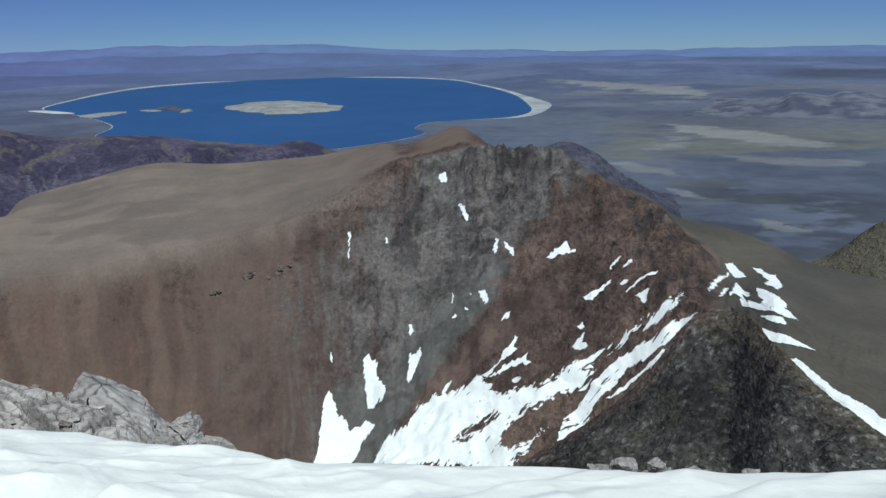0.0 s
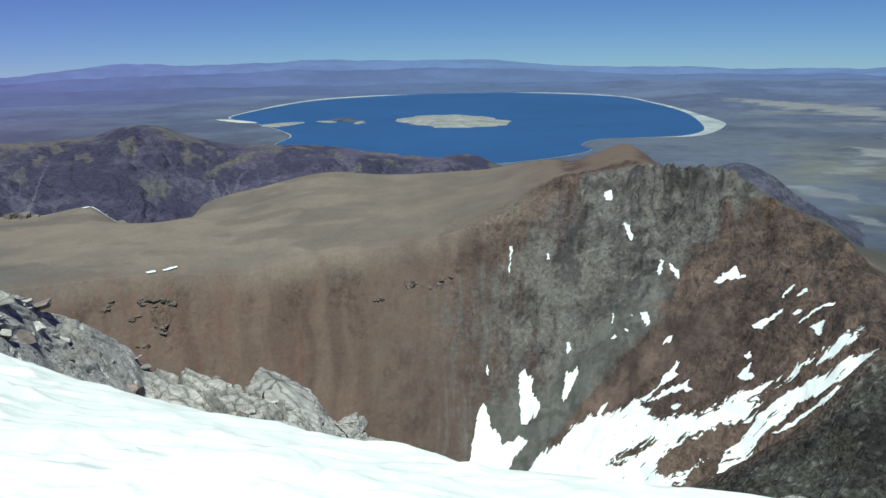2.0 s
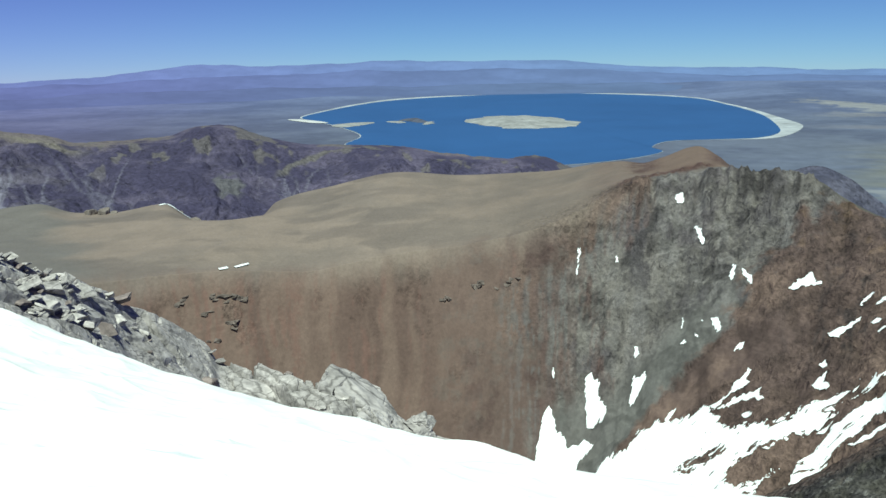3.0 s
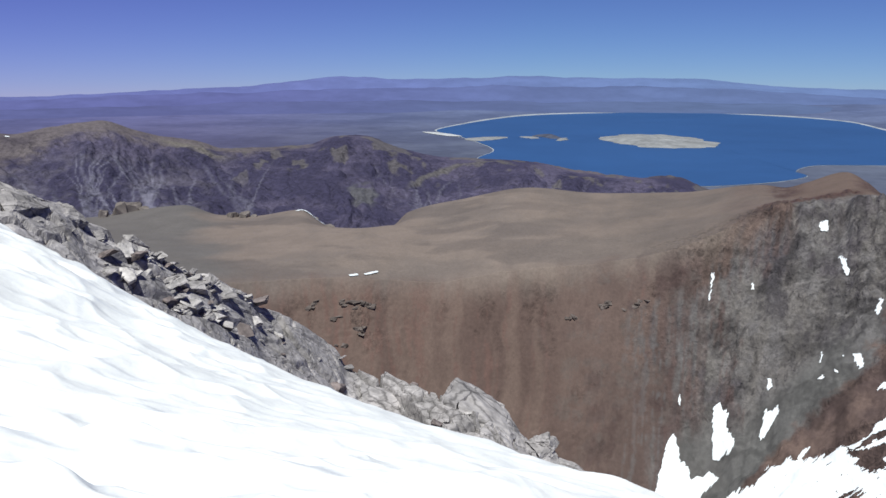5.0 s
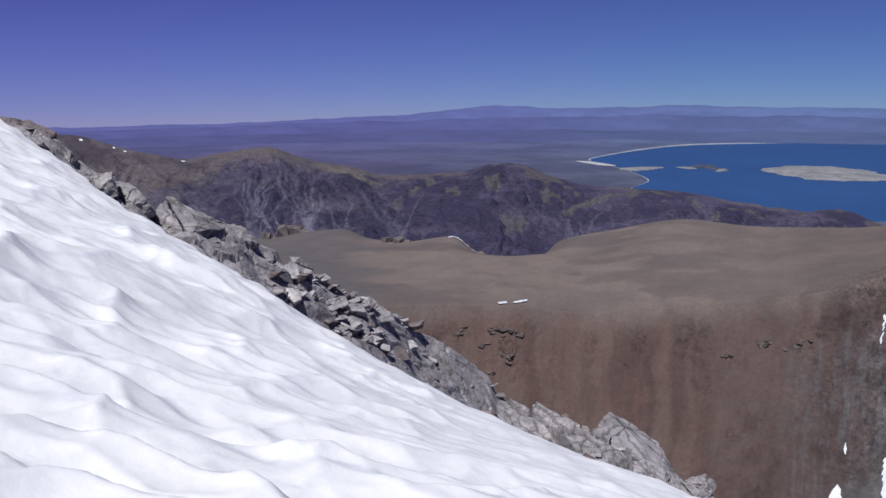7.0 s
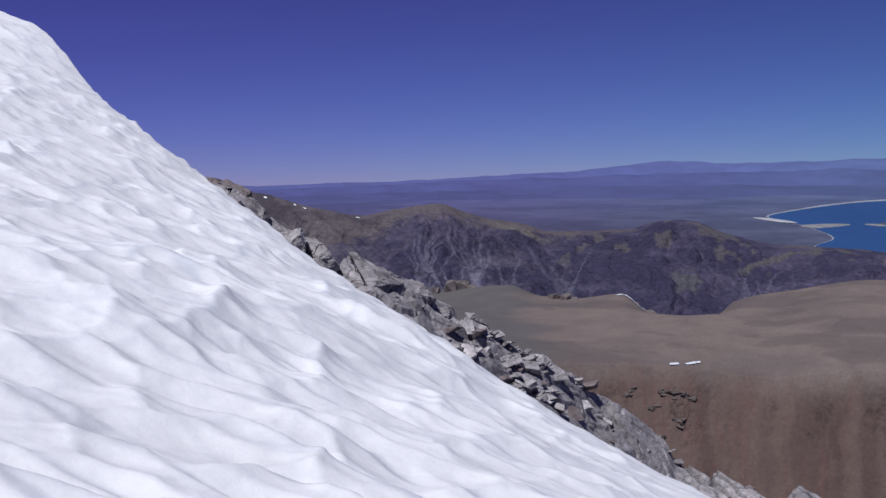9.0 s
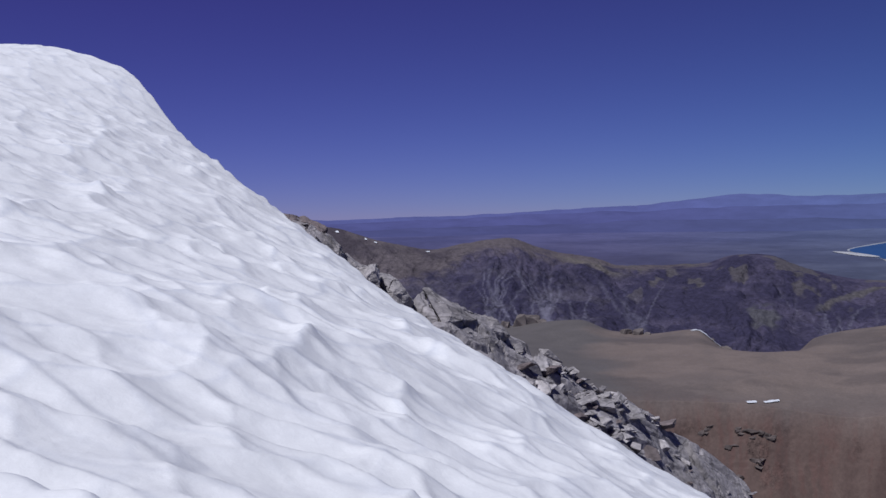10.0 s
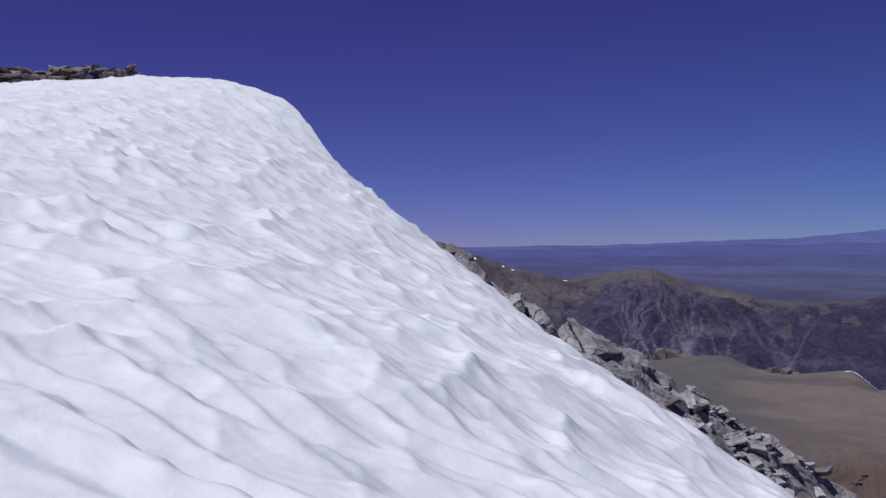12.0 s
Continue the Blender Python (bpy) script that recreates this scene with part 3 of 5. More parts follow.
snow_patch([(-5.96, 1.303), (-5.60, 1.315), (-5.42, 1.297), (-5.28, 1.268), (-4.94, 1.246), (-5.09, 1.217), (-4.49, 1.117), (-4.67, 1.093), (-5.77, 1.123),
            (-5.84, 1.180), (-5.88, 1.221)])
snow_patch([(-8.57, 1.213), (-8.29, 1.235), (-8.02, 1.205), (-7.71, 1.129), (-7.26, 1.119), (-7.00, 1.072), (-6.40, 1.082), (-5.88, 1.093), (-5.25, 1.040),
            (-6.26, 1.021), (-7.94, 0.770), (-10.06, 0.782), (-9.05, 1.095)])
snow_patch([(-8.10, 1.384), (-7.90, 1.352), (-8.01, 1.321), (-8.13, 1.346)])
snow_patch([(-7.76, 0.727), (-4.72, 0.909), (-3.12, 0.866), (-2.11, 0.923), (-1.12, 0.905), (0.03, 0.870), (1.00, 0.860), (1.78, 0.893), (2.43, 0.821), (2.92, 0.805),
            (3.11, 0.762), (3.88, 0.762), (5.03, 0.801), (5.71, 0.789), (6.54, 0.823), (7.67, 0.848), (8.78, 0.903), (9.88, 0.938), (10.97, 0.968), (12.04, 0.970), (12.74, 0.999),
            (13.61, 0.999), (14.29, 1.064), (14.48, 0.980), (15.07, 1.140), (14.99, 1.025), (14.50, 0.956), (13.64, 0.948), (12.41, 0.950), (11.34, 0.935), (9.90, 0.899),
            (8.72, 0.842), (9.91, 0.864), (9.36, 0.823), (8.81, 0.791), (7.12, 0.752), (6.17, 0.705), (5.03, 0.662), (4.06, 0.625), (3.28, 0.544), (3.08, 0.507), (4.25, 0.493),
            (5.61, 0.540), (6.76, 0.611), (5.41, 0.511), (3.06, 0.370)], holes=([(0.28, 0.603), (1.15, 0.633), (2.13, 0.668), (3.33, 0.678), (2.90, 0.640), (1.73, 0.607),
            (0.75, 0.599)], [(-0.12, 0.570), (0.55, 0.582), (1.61, 0.580), (0.94, 0.558)]), ragged=0.32, streaks=True)
snow_patch([(6.77, 0.464), (7.26, 0.572), (7.89, 0.672), (8.83, 0.723), (9.37, 0.799), (10.65, 0.846), (11.72, 0.882), (13.15, 0.891), (13.84, 0.903), (14.70, 0.925),
            (15.40, 0.933), (16.18, 0.972), (15.59, 0.917), (15.08, 0.887), (14.23, 0.827), (12.83, 0.807), (11.75, 0.815), (11.33, 0.785), (10.87, 0.752), (9.59, 0.685),
            (9.41, 0.658), (8.48, 0.591), (7.72, 0.556)], streaks=True)
snow_patch([(10.07, 0.682), (10.62, 0.705), (11.42, 0.736), (12.13, 0.768), (13.20, 0.778), (14.08, 0.784), (13.56, 0.766), (12.50, 0.754), (11.43, 0.713)])
snow_patch([(13.21, 0.754), (13.41, 0.774), (13.82, 0.805), (14.30, 0.821), (13.84, 0.770)])
snow_patch([(1.97, 0.882), (2.74, 0.901), (3.32, 0.937), (4.08, 1.007), (4.35, 1.058), (4.61, 1.052), (4.20, 1.009), (4.46, 0.989), (4.08, 0.946), (3.51, 0.935),
            (3.13, 0.907), (2.43, 0.840)])
snow_patch([(2.43, 0.835), (3.51, 0.897), (4.19, 0.923), (5.22, 0.958), (5.10, 0.915), (5.48, 0.909), (4.95, 0.887), (4.80, 0.907), (4.08, 0.899), (3.12, 0.862)])
snow_patch([(4.07, 0.848), (4.72, 0.846), (4.84, 0.815), (4.19, 0.829)])
snow_patch([(-0.66, 0.887), (-0.34, 0.929), (0.05, 0.937), (-0.15, 0.911), (-0.43, 0.882)])
snow_patch([(8.45, 1.078), (8.74, 1.099), (8.93, 1.078), (8.68, 1.064)])
snow_patch([(17.53, 2.202), (17.93, 2.311), (18.56, 2.221), (18.85, 2.170), (18.39, 2.094), (18.11, 2.070), (17.82, 2.147)])
snow_patch([(16.52, 1.344), (17.17, 1.737), (17.76, 2.111), (17.87, 2.094), (16.93, 1.450)])
snow_patch([(19.15, 2.345), (19.75, 2.368), (20.23, 2.311), (20.56, 2.360), (21.06, 2.196), (20.72, 2.090), (19.93, 2.135), (20.19, 2.196), (19.67, 2.280)])
snow_patch([(17.82, 1.488), (18.13, 1.790), (18.30, 2.013), (18.56, 1.921), (19.18, 1.852), (19.09, 1.754), (18.58, 1.768), (19.00, 1.660), (18.25, 1.660)])
snow_patch([(17.23, 1.370), (17.55, 1.660), (17.92, 1.784), (17.54, 1.470)])
snow_patch([(18.54, 1.648), (19.78, 1.697), (20.00, 1.807), (19.65, 1.849), (19.49, 2.013), (20.06, 2.027), (20.74, 1.984), (21.37, 1.882), (21.29, 1.815),
            (22.12, 1.788), (21.50, 1.680), (19.98, 1.607), (18.69, 1.511)])
snow_patch([(19.83, 1.490), (20.34, 1.533), (21.16, 1.633), (21.46, 1.554), (20.86, 1.488), (20.46, 1.456)])
snow_patch([(17.71, 0.976), (18.16, 0.989), (18.17, 0.978), (17.72, 0.964)])
snow_patch([(18.49, 1.044), (19.03, 1.160), (19.37, 1.166), (20.22, 1.297), (21.74, 1.417), (23.22, 1.472), (22.60, 1.401), (21.27, 1.250), (19.75, 1.078),
            (18.64, 1.005)])
snow_patch([(21.57, 1.056), (22.16, 1.160), (23.03, 1.115), (24.22, 1.068), (25.56, 1.086), (27.46, 1.107), (28.48, 1.082), (28.59, 0.942), (27.47, 0.954),
            (26.33, 0.954), (24.98, 0.958), (24.13, 0.960), (23.27, 0.980), (22.56, 1.007)])
snow_patch([(-29.64, 2.025), (-29.09, 2.052), (-28.94, 2.029), (-29.53, 2.002)], ragged=0.04)
snow_patch([(-28.65, 2.054), (-27.70, 2.096), (-27.70, 2.074), (-28.54, 2.041)], ragged=0.04)
snow_patch([(-33.0, 2.965), (-32.4, 2.995), (-31.6, 2.995), (-30.6, 2.995), (-30.8, 2.978), (-31.9, 2.972)])

# ---- the dark spur before the cirque ----
SPUR_EL = [(2, -30.5), (4.6, -27.6), (7.7, -25.84), (10.7, -23.8), (13.2, -21.6), (14.9, -19.1), (16.3, -17.8), (17.9, -17.4), (21.5, -19.9), (23.6, -21.65), (27.6, -23.8), (34, -28)]
SPUR_R = [(2, 290), (10.7, 300), (16.3, 325), (17.9, 330), (21.5, 275), (27.6, 240), (34, 220)]


def spur(az, v):
    az, v = np.broadcast_arrays(np.asarray(az, float), np.asarray(v, float))
    r2 = spline(SPUR_R, az)
    z2 = r2 * rise(spline(SPUR_EL, az))
    r0, z0 = r2 * 0.66, r2 * 0.66 * rise(-36)
    front = v < 1
    r = np.where(front, r0 + (r2 - r0) * v, r2 + 26 * (v - 1))
    z = np.where(front, z0 + (z2 - z0) * v, z2 - 30 * (v - 1))
    x, y = r * np.sin(np.radians(az)), r * np.cos(np.radians(az))
    lump = ridged(x / 30, y / 30, z / 30, 5, 91, 0.55)
    rubble = cells(x / 2.6 + 0.3 * lump, (y + 1.3 * z) / 2.6, 97)
    dz = (3.0 * lump + 2.2 * fbm(x / 8, y / 8, z / 8, 5, 95, 0.62) + 1.3 * (rubble[2] - 0.5) - 0.5 * rubble[0]) * np.where(front, 1 - 0.65 * smooth(0.8, 1, v), 0.35)
    return x, y, z + dz


AZ2, V2 = np.meshgrid(np.arange(2, 34.1, 0.12), np.concatenate([np.linspace(0, 1, 220), np.linspace(1.03, 2, 20)]))
sx, sy, sz = spur(AZ2, V2)
sp = fbm(sx / 20, sy / 20, sz / 20, 5, 101)
s4 = fbm(sx / 4, sy / 4, sz / 4, 4, 111, 0.65)
sc = mix3((0.018, 0.016, 0.018), (0.062, 0.058, 0.056), smooth(-0.35, 0.4, 0.6 * sp + 0.8 * s4))
sc = mix3(sc, (0.066, 0.062, 0.046), 0.3 * smooth(0.0, 0.3, fbm(sx / 9, sy / 9, sz / 9, 4, 113) - 0.02 * (AZ2 - 12)))
sc = mix3(sc, (0.088, 0.073, 0.058), 0.8 * smooth(0.82, 0.97, V2 + 0.1 * s4) * (AZ2 > 17))
sc = mix3(sc, (0.085, 0.058, 0.05), 0.7 * smooth(0.86, 0.98, V2 + 0.1 * s4) * (AZ2 < 17))
sc = mix3(sc, (0.25, 0.24, 0.23), smooth(0.31, 0.38, fbm(sx / 2.0, sy / 2.0, sz / 2.0, 3, 115, 0.65)) * (0.2 + 0.35 * smooth(-0.2, 0.3, sp)))
thing("rock_spur", grid_mesh("rock_spur", np.stack([sx, sy, sz], -1), sc), M_SPUR, "dark broken rock spur rising before the snowy couloir", "rock spur", kind="structure")

# ---- wooded mountains behind ----
CREST_EL = [(-80, -2.2), (-62, -2.3), (-56.1, -2.4), (-54.5, -2.6), (-53.1, -3.1), (-51.6, -3.5), (-50.1, -3.85), (-48.6, -4.0), (-46.7, -3.68), (-45.1, -3.5),
            (-44.1, -3.4), (-43.1, -3.62), (-42.3, -3.92), (-41.3, -4.25), (-40.2, -4.48), (-38.5, -4.76), (-37.1, -5.22), (-35.4, -5.24), (-33.2, -5.18), (-31.8, -5.1),
            (-30.7, -4.72), (-29.4, -4.56), (-28.2, -4.64), (-27.2, -5.0), (-25, -5.72), (-23.2, -5.98), (-20.1, -6.1), (-17.4, -6.35),
            (-15, -6.9), (-11.8, -7.15), (-8.7, -7.3), (-7.3, -7.75), (-4, -8.6)]


def mountain_gully(az, v, x, y):
    """Spurs and chutes that run down the slope and branch upwards, -1 (chute) to 1 (spur)."""
    w = fbm(x / 90, y / 90, 0, 4, 133)
    a = np.abs(vnoise(az * 0.4 + 1.5 * w, v * 0.8 + 0.6 * w, 0, 135)) * 2
    b = np.abs(vnoise(az * 0.95 + 2.2 * w, v * 1.5 + 1.0 * w, 0, 137)) * 2
    c = np.abs(vnoise(az * 2.1 + 3.2 * w, v * 3.0 + 1.4 * w, 0, 139)) * 2
    return 0.55 * a + 0.3 * b + 0.2 * c - 0.5


def dark_mountain(az, v):
    az, v = np.broadcast_arrays(np.asarray(az, float), np.asarray(v, float))
    r2 = 1330.0 + 60 * np.sin(np.radians(az * 9))
    z2 = r2 * rise(spline(CREST_EL, az))
    r0, z0 = 900.0, 900 * rise(-12.2)
    front = v < 1
    r = np.where(front, r0 + (r2 - r0) * v, r2 + 200 * (v - 1))
    z = np.where(front, z0 + (z2 - z0) * (0.75 * v + 0.25 * v * v), z2 + (np.minimum(z2 - 20, -205) - z2) * (v - 1))
    x, y = r * np.sin(np.radians(az)), r * np.cos(np.radians(az))
    e = np.minimum(1, np.abs(v - 1) / 0.12)
    big = ridged(x / 150, y / 150, 0, 5, 121, 0.5)
    gul = mountain_gully(az, v, x, y)
    face = smooth(0.02, 0.2, v) * smooth(1.0, 0.75, v)
    dz = e * (10 * big + 3 * fbm(x / 25, y / 25, 0, 4, 131)) * smooth(2, 1.3, v) + 9 * face * gul + (1 - e) * 1.5 * fbm(x / 20, y / 20, 0, 4, 132)
    return x, y, z + dz


AZ3, V3 = np.meshgrid(np.concatenate([np.arange(-80, -60, 0.5), np.arange(-60, -4, 0.085)]), np.concatenate([np.linspace(0, 1, 250), np.linspace(1.05, 2, 20)]))
dx, dy, dz_ = dark_mountain(AZ3, V3)
wood = fbm(dx / 60, dy / 60, dz_ / 40, 5, 141)
wood2 = fbm(dx / 16, dy / 16, dz_ / 12, 4, 142)
gul = mountain_gully(AZ3, V3, dx, dy)
chute = smooth(-0.04, -0.26, gul + 0.12 * wood2)
# violet-blue haze is mixed into the wood and scree colours
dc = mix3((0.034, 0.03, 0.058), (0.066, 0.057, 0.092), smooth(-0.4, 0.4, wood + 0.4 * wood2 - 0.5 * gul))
# scree chutes: branches that run together downwards and end in a fan
rc = random.Random(41)
thin = 0
for k in range(19):
    foot, low = rc.choice((-46.2, -44.6, -42.6, -40.6, -39.2)) + rc.gauss(0, 0.7), rc.uniform(0.05, 0.4)
    if k > 12:
        foot, low = rc.uniform(-37, -22), rc.uniform(0.1, 0.4)
    for _ in range(rc.choice((2, 3, 3, 4))):
        lean, top, wide = rc.uniform(-6.5, 6.5), low + rc.uniform(0.2, 0.6), rc.uniform(0.05, 0.16)
        off = np.abs(AZ3 - foot - lean * np.maximum(V3 - low, 0) - 0.35 * wood - 0.12 * wood2)
        part = smooth(1.0, 0.3, off / (wide * (1.0 + 2.6 * smooth(low + 0.14, low - 0.1, V3)))) * smooth(low - 0.22, low - 0.1, V3) * smooth(top, top - 0.2, V3)
        thin = np.maximum(thin, part * rc.uniform(0.45, 1.0) * (1.0 if k <= 12 else 0.6))
chute = np.clip(0.12 * chute + thin * (0.8 + 0.5 * wood2), 0, 1)
band = smooth(0.04, 0.2, V3) * smooth(0.88, 0.6, V3 + 0.2 * wood)
open_ground = smooth(-35, -41, AZ3 + 5 * wood)
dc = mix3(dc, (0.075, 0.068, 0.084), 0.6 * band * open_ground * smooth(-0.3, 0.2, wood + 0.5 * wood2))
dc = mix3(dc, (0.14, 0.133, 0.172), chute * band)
tanv = 0.93 - 0.2 * smooth(-44, -50, AZ3) + 0.15 * smooth(-34, -30, AZ3)
dc = mix3(dc, mix3((0.068, 0.056, 0.06), (0.11, 0.092, 0.088), smooth(-0.25, 0.35, wood + 0.6 * wood2)), 0.8 * smooth(-0.08, 0.07, V3 - tanv + 0.12 * wood + 0.1 * wood2))
clearing = smooth(0.2, 0.36, fbm(AZ3 * 0.8, V3 * 8, 0, 4, 181) + 0.15 * wood2) * smooth(0.5, 0.75, V3) * smooth(-40, -37, AZ3)
dc = mix3(dc, (0.096, 0.086, 0.08), 0.65 * clearing)
arc = spline([(-26, 0.55), (-25.3, 0.62), (-23.2, 0.8), (-21.5, 0.88), (-20, 0.9), (-18.5, 0.84)], AZ3)
dc = mix3(dc, (0.088, 0.08, 0.078), 0.9 * smooth(0.035, 0.01, np.abs(V3 - arc + 0.02 * wood2)) * smooth(-26, -25, AZ3) * smooth(-18, -20, AZ3))
dc = mix3(dc, (0.075, 0.072, 0.08), smooth(1.0, 0.5, np.hypot((AZ3 + 28.6) / 1.2, (V3 - 0.42) / 0.14) + 0.5 * wood2))
dc = np.concatenate([dc, (0.9 - 0.5 * smooth(0.8, 1.0, V3))[..., None]], -1)
streak = np.exp(-((AZ3 + 40 - 22 * (0.95 - V3)) / 0.9) ** 2) * smooth(0.8, 0.86, V3) * smooth(0.98, 0.94, V3)
dc[..., :3] = mix3(dc[..., :3], (0.13, 0.115, 0.1), 0.9 * streak)
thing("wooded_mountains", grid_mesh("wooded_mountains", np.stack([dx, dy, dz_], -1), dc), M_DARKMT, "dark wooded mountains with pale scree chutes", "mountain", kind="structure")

# last snow near the mountains' crest
for a, v, w in ((-54.8, 0.97, 0.12), (-53.0, 0.975, 0.07), (-52.4, 0.97, 0.11), (-49.1, 0.955, 0.16)):
    A, W = np.meshgrid(np.linspace(a - w, a + w, 14), np.linspace(v - 0.008, v + 0.008, 8))
    hx, hy, hz = dark_mountain(A, W)
    round_ = np.hypot((A - a) / w, (W - v) / 0.008) + 0.3 * fbm(A * 9, W * 90, 0, 2, 155) < 0.95
    thing("snow_patch", grid_mesh("snow_patch", np.stack([hx, hy, hz + 0.8], -1), keep=round_[:-1, :-1]), M_SNOWPATCH, "small old snow patch near the wooded crest", "snow patch", "snow patches on the crest")

# ---- the basin, one sheet to the horizon ----
LEVEL = -200.0
az_b = np.concatenate([np.arange(-180, -80, 2.0), np.arange(-80, -30, 0.4), np.arange(-30, 30, 0.13), np.arange(30, 45, 0.4), np.arange(45, 180, 2.0)])
r_b = np.geomspace(640, 4990, 430)
AZB, RB = np.meshgrid(az_b, r_b)
ELB = np.degrees(np.arctan2(LEVEL, RB))
bx, by = RB * np.sin(np.radians(AZB)), RB * np.cos(np.radians(AZB))
SHORE_R = [(-180, 3700), (-30, 3600), (-22, 3300), (-12, 3650), (0, 3300), (6, 2600), (12, 2900), (30, 3100), (180, 3700)]
bz = LEVEL - 0.6 + 0 * bx + smooth(0, 900, RB - spline(SHORE_R, AZB) - 60) * 18


# dry flats of the basin floor, by bearing and angle of sight from the summit
PLAYAS = [[(5.8, -3.7), (9.2, -3.82), (14.2, -4.04), (15.9, -4.35), (16.0, -4.7), (13.5, -4.5), (10.9, -4.25), (8, -3.95)],
          [(7.8, -4.25), (9.5, -4.36), (11, -4.55), (9, -4.48)],
          [(13.0, -4.9), (14.5, -4.95), (15.2, -5.1), (13.8, -5.08)],
          [(13.0, -6.3), (15.3, -6.4), (18.6, -6.72), (21, -7.0), (23.6, -7.45), (22, -7.6), (19.5, -7.45), (16.3, -7.1), (14.2, -6.75)],
          [(16.5, -8.05), (19, -8.15), (22, -8.2), (25.4, -8.3), (24.5, -8.6), (21, -8.65), (18, -8.45)],
          [(9.5, -8.7), (11.5, -8.7), (13.6, -9.0), (15.0, -9.5), (12.2, -9.25)],
          [(13.4, -7.12), (14.5, -7.08), (14.9, -7.25), (13.9, -7.35)],
          [(12.9, -7.5), (14.6, -7.45), (15.0, -7.75), (13.2, -7.8)],
          [(11.5, -7.75), (13, -7.8), (13.6, -7.95), (12, -7.95)],
          [(13.4, -10.2), (15, -10.35), (16.0, -10.8), (14.4, -10.7)],
          [(18.4, -11.9), (20.0, -12.0), (22.6, -12.5), (20.6, -12.6)]]
bp = fbm(bx / 240, by / 240, 0, 5, 161)
bq = fbm(bx / 700, by / 160, 0, 5, 171)
bw = fbm(bx / 80, by / 50, 0, 5, 173, 0.6)
# haze is put into the basin's colour, bluer and paler with range
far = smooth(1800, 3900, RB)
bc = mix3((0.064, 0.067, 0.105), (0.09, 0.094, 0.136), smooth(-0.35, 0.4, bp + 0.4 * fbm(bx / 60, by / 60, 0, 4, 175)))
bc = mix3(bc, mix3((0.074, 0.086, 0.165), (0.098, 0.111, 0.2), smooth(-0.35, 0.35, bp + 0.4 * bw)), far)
# painted haze again: more violet towards the west
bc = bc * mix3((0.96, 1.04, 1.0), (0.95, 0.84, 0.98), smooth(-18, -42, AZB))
meadow = smooth(-0.15, 0.35, bq + 0.4 * bw) * smooth(7, 12, AZB) * smooth(2100, 1500, RB)
bc = mix3(bc, (0.112, 0.114, 0.108), 0.9 * meadow)
bc = mix3(bc, (0.115, 0.115, 0.14), 0.8 * smooth(0.0, 0.4, bq + 0.5 * bp) * smooth(6, 11, AZB) * smooth(-6.4, -5.0, ELB) * smooth(-3.5, -4.2, ELB))
lava = smooth(0.0, 0.25, bw + 0.5 * bp + 0.25) * smooth(13, 17, AZB) * smooth(-9.2, -10.4, ELB + 0.05 * (AZB - 18)) + 0.8 * smooth(18, 22, AZB) * smooth(-3.15, -3.3, ELB) * smooth(-3.75, -3.5, ELB)
bc = mix3(bc, (0.036, 0.039, 0.05), 0.75 * np.clip(lava, 0, 1))
for k, pts in enumerate(PLAYAS):
    m = 0
    for w in (0.2, 0.5, 0.8, 1.1, 1.4):
        m = m + inside(AZB + 1.6 * w * bw + 0.5 * bp, ELB + 0.16 * w * bw + 0.06 * (w - 0.8), pts) / 5.0
    bc = mix3(bc, (0.18, 0.18, 0.185), m * (0.85 if k in (0, 3) else 0.5))
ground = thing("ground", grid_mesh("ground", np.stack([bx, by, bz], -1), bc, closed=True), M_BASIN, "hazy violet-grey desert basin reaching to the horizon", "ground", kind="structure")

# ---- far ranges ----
# haze is put into the range colours: bluer and paler with distance
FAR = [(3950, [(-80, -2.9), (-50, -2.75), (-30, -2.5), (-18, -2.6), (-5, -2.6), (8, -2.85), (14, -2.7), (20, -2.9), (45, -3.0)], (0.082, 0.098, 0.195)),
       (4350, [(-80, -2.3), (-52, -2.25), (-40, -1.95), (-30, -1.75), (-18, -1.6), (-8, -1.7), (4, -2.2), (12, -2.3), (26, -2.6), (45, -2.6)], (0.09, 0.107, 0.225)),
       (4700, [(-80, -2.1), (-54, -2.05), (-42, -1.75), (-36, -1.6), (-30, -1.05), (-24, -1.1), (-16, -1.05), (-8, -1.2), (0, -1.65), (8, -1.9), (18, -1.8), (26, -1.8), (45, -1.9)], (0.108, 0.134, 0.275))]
for far_r, far_el, far_haze in FAR:
    A, W = np.meshgrid(np.arange(-85, 50, 0.15), np.linspace(0, 2, 40))
    top = far_r * rise(spline(far_el, A) + 0.13 * fbm(A / 3.2, far_r, 0, 5, 181) + 0.09 * ridged(A / 4.5, far_r + 9.0, 0, 4, 183))
    rr = far_r + (W - 1) * np.where(W < 1, 420, 180)
    hump = np.where(W < 1, smooth(0, 1, W), 1 - smooth(1, 2, W))
    zz = LEVEL - 2 + (top - LEVEL + 2) * hump
    px_, py_ = rr * np.sin(np.radians(A)), rr * np.cos(np.radians(A))
    zz = zz + hump * (1 - np.minimum(1, np.abs(W - 1) * 0 + (np.abs(W - 1) < 0.05))) * 5 * ridged(px_ / 320, py_ / 320, 0, 4, 191) * smooth(0.0, 0.4, np.abs(W - 1))
    fc = mix3(far_haze, tuple(c * 0.88 for c in far_haze), smooth(-0.3, 0.35, fbm(px_ / 240, py_ / 120, zz / 30, 5, 201, 0.6)))
    # the haze tint turns from greener in the east to violet in the west
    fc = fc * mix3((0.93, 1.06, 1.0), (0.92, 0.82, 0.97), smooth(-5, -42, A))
    thing("distant_range", grid_mesh("distant_range", np.stack([px_, py_, zz], -1), fc), M_FAR, "low desert range on the horizon, tinted blue-violet for haze", "mountain range", kind="structure")


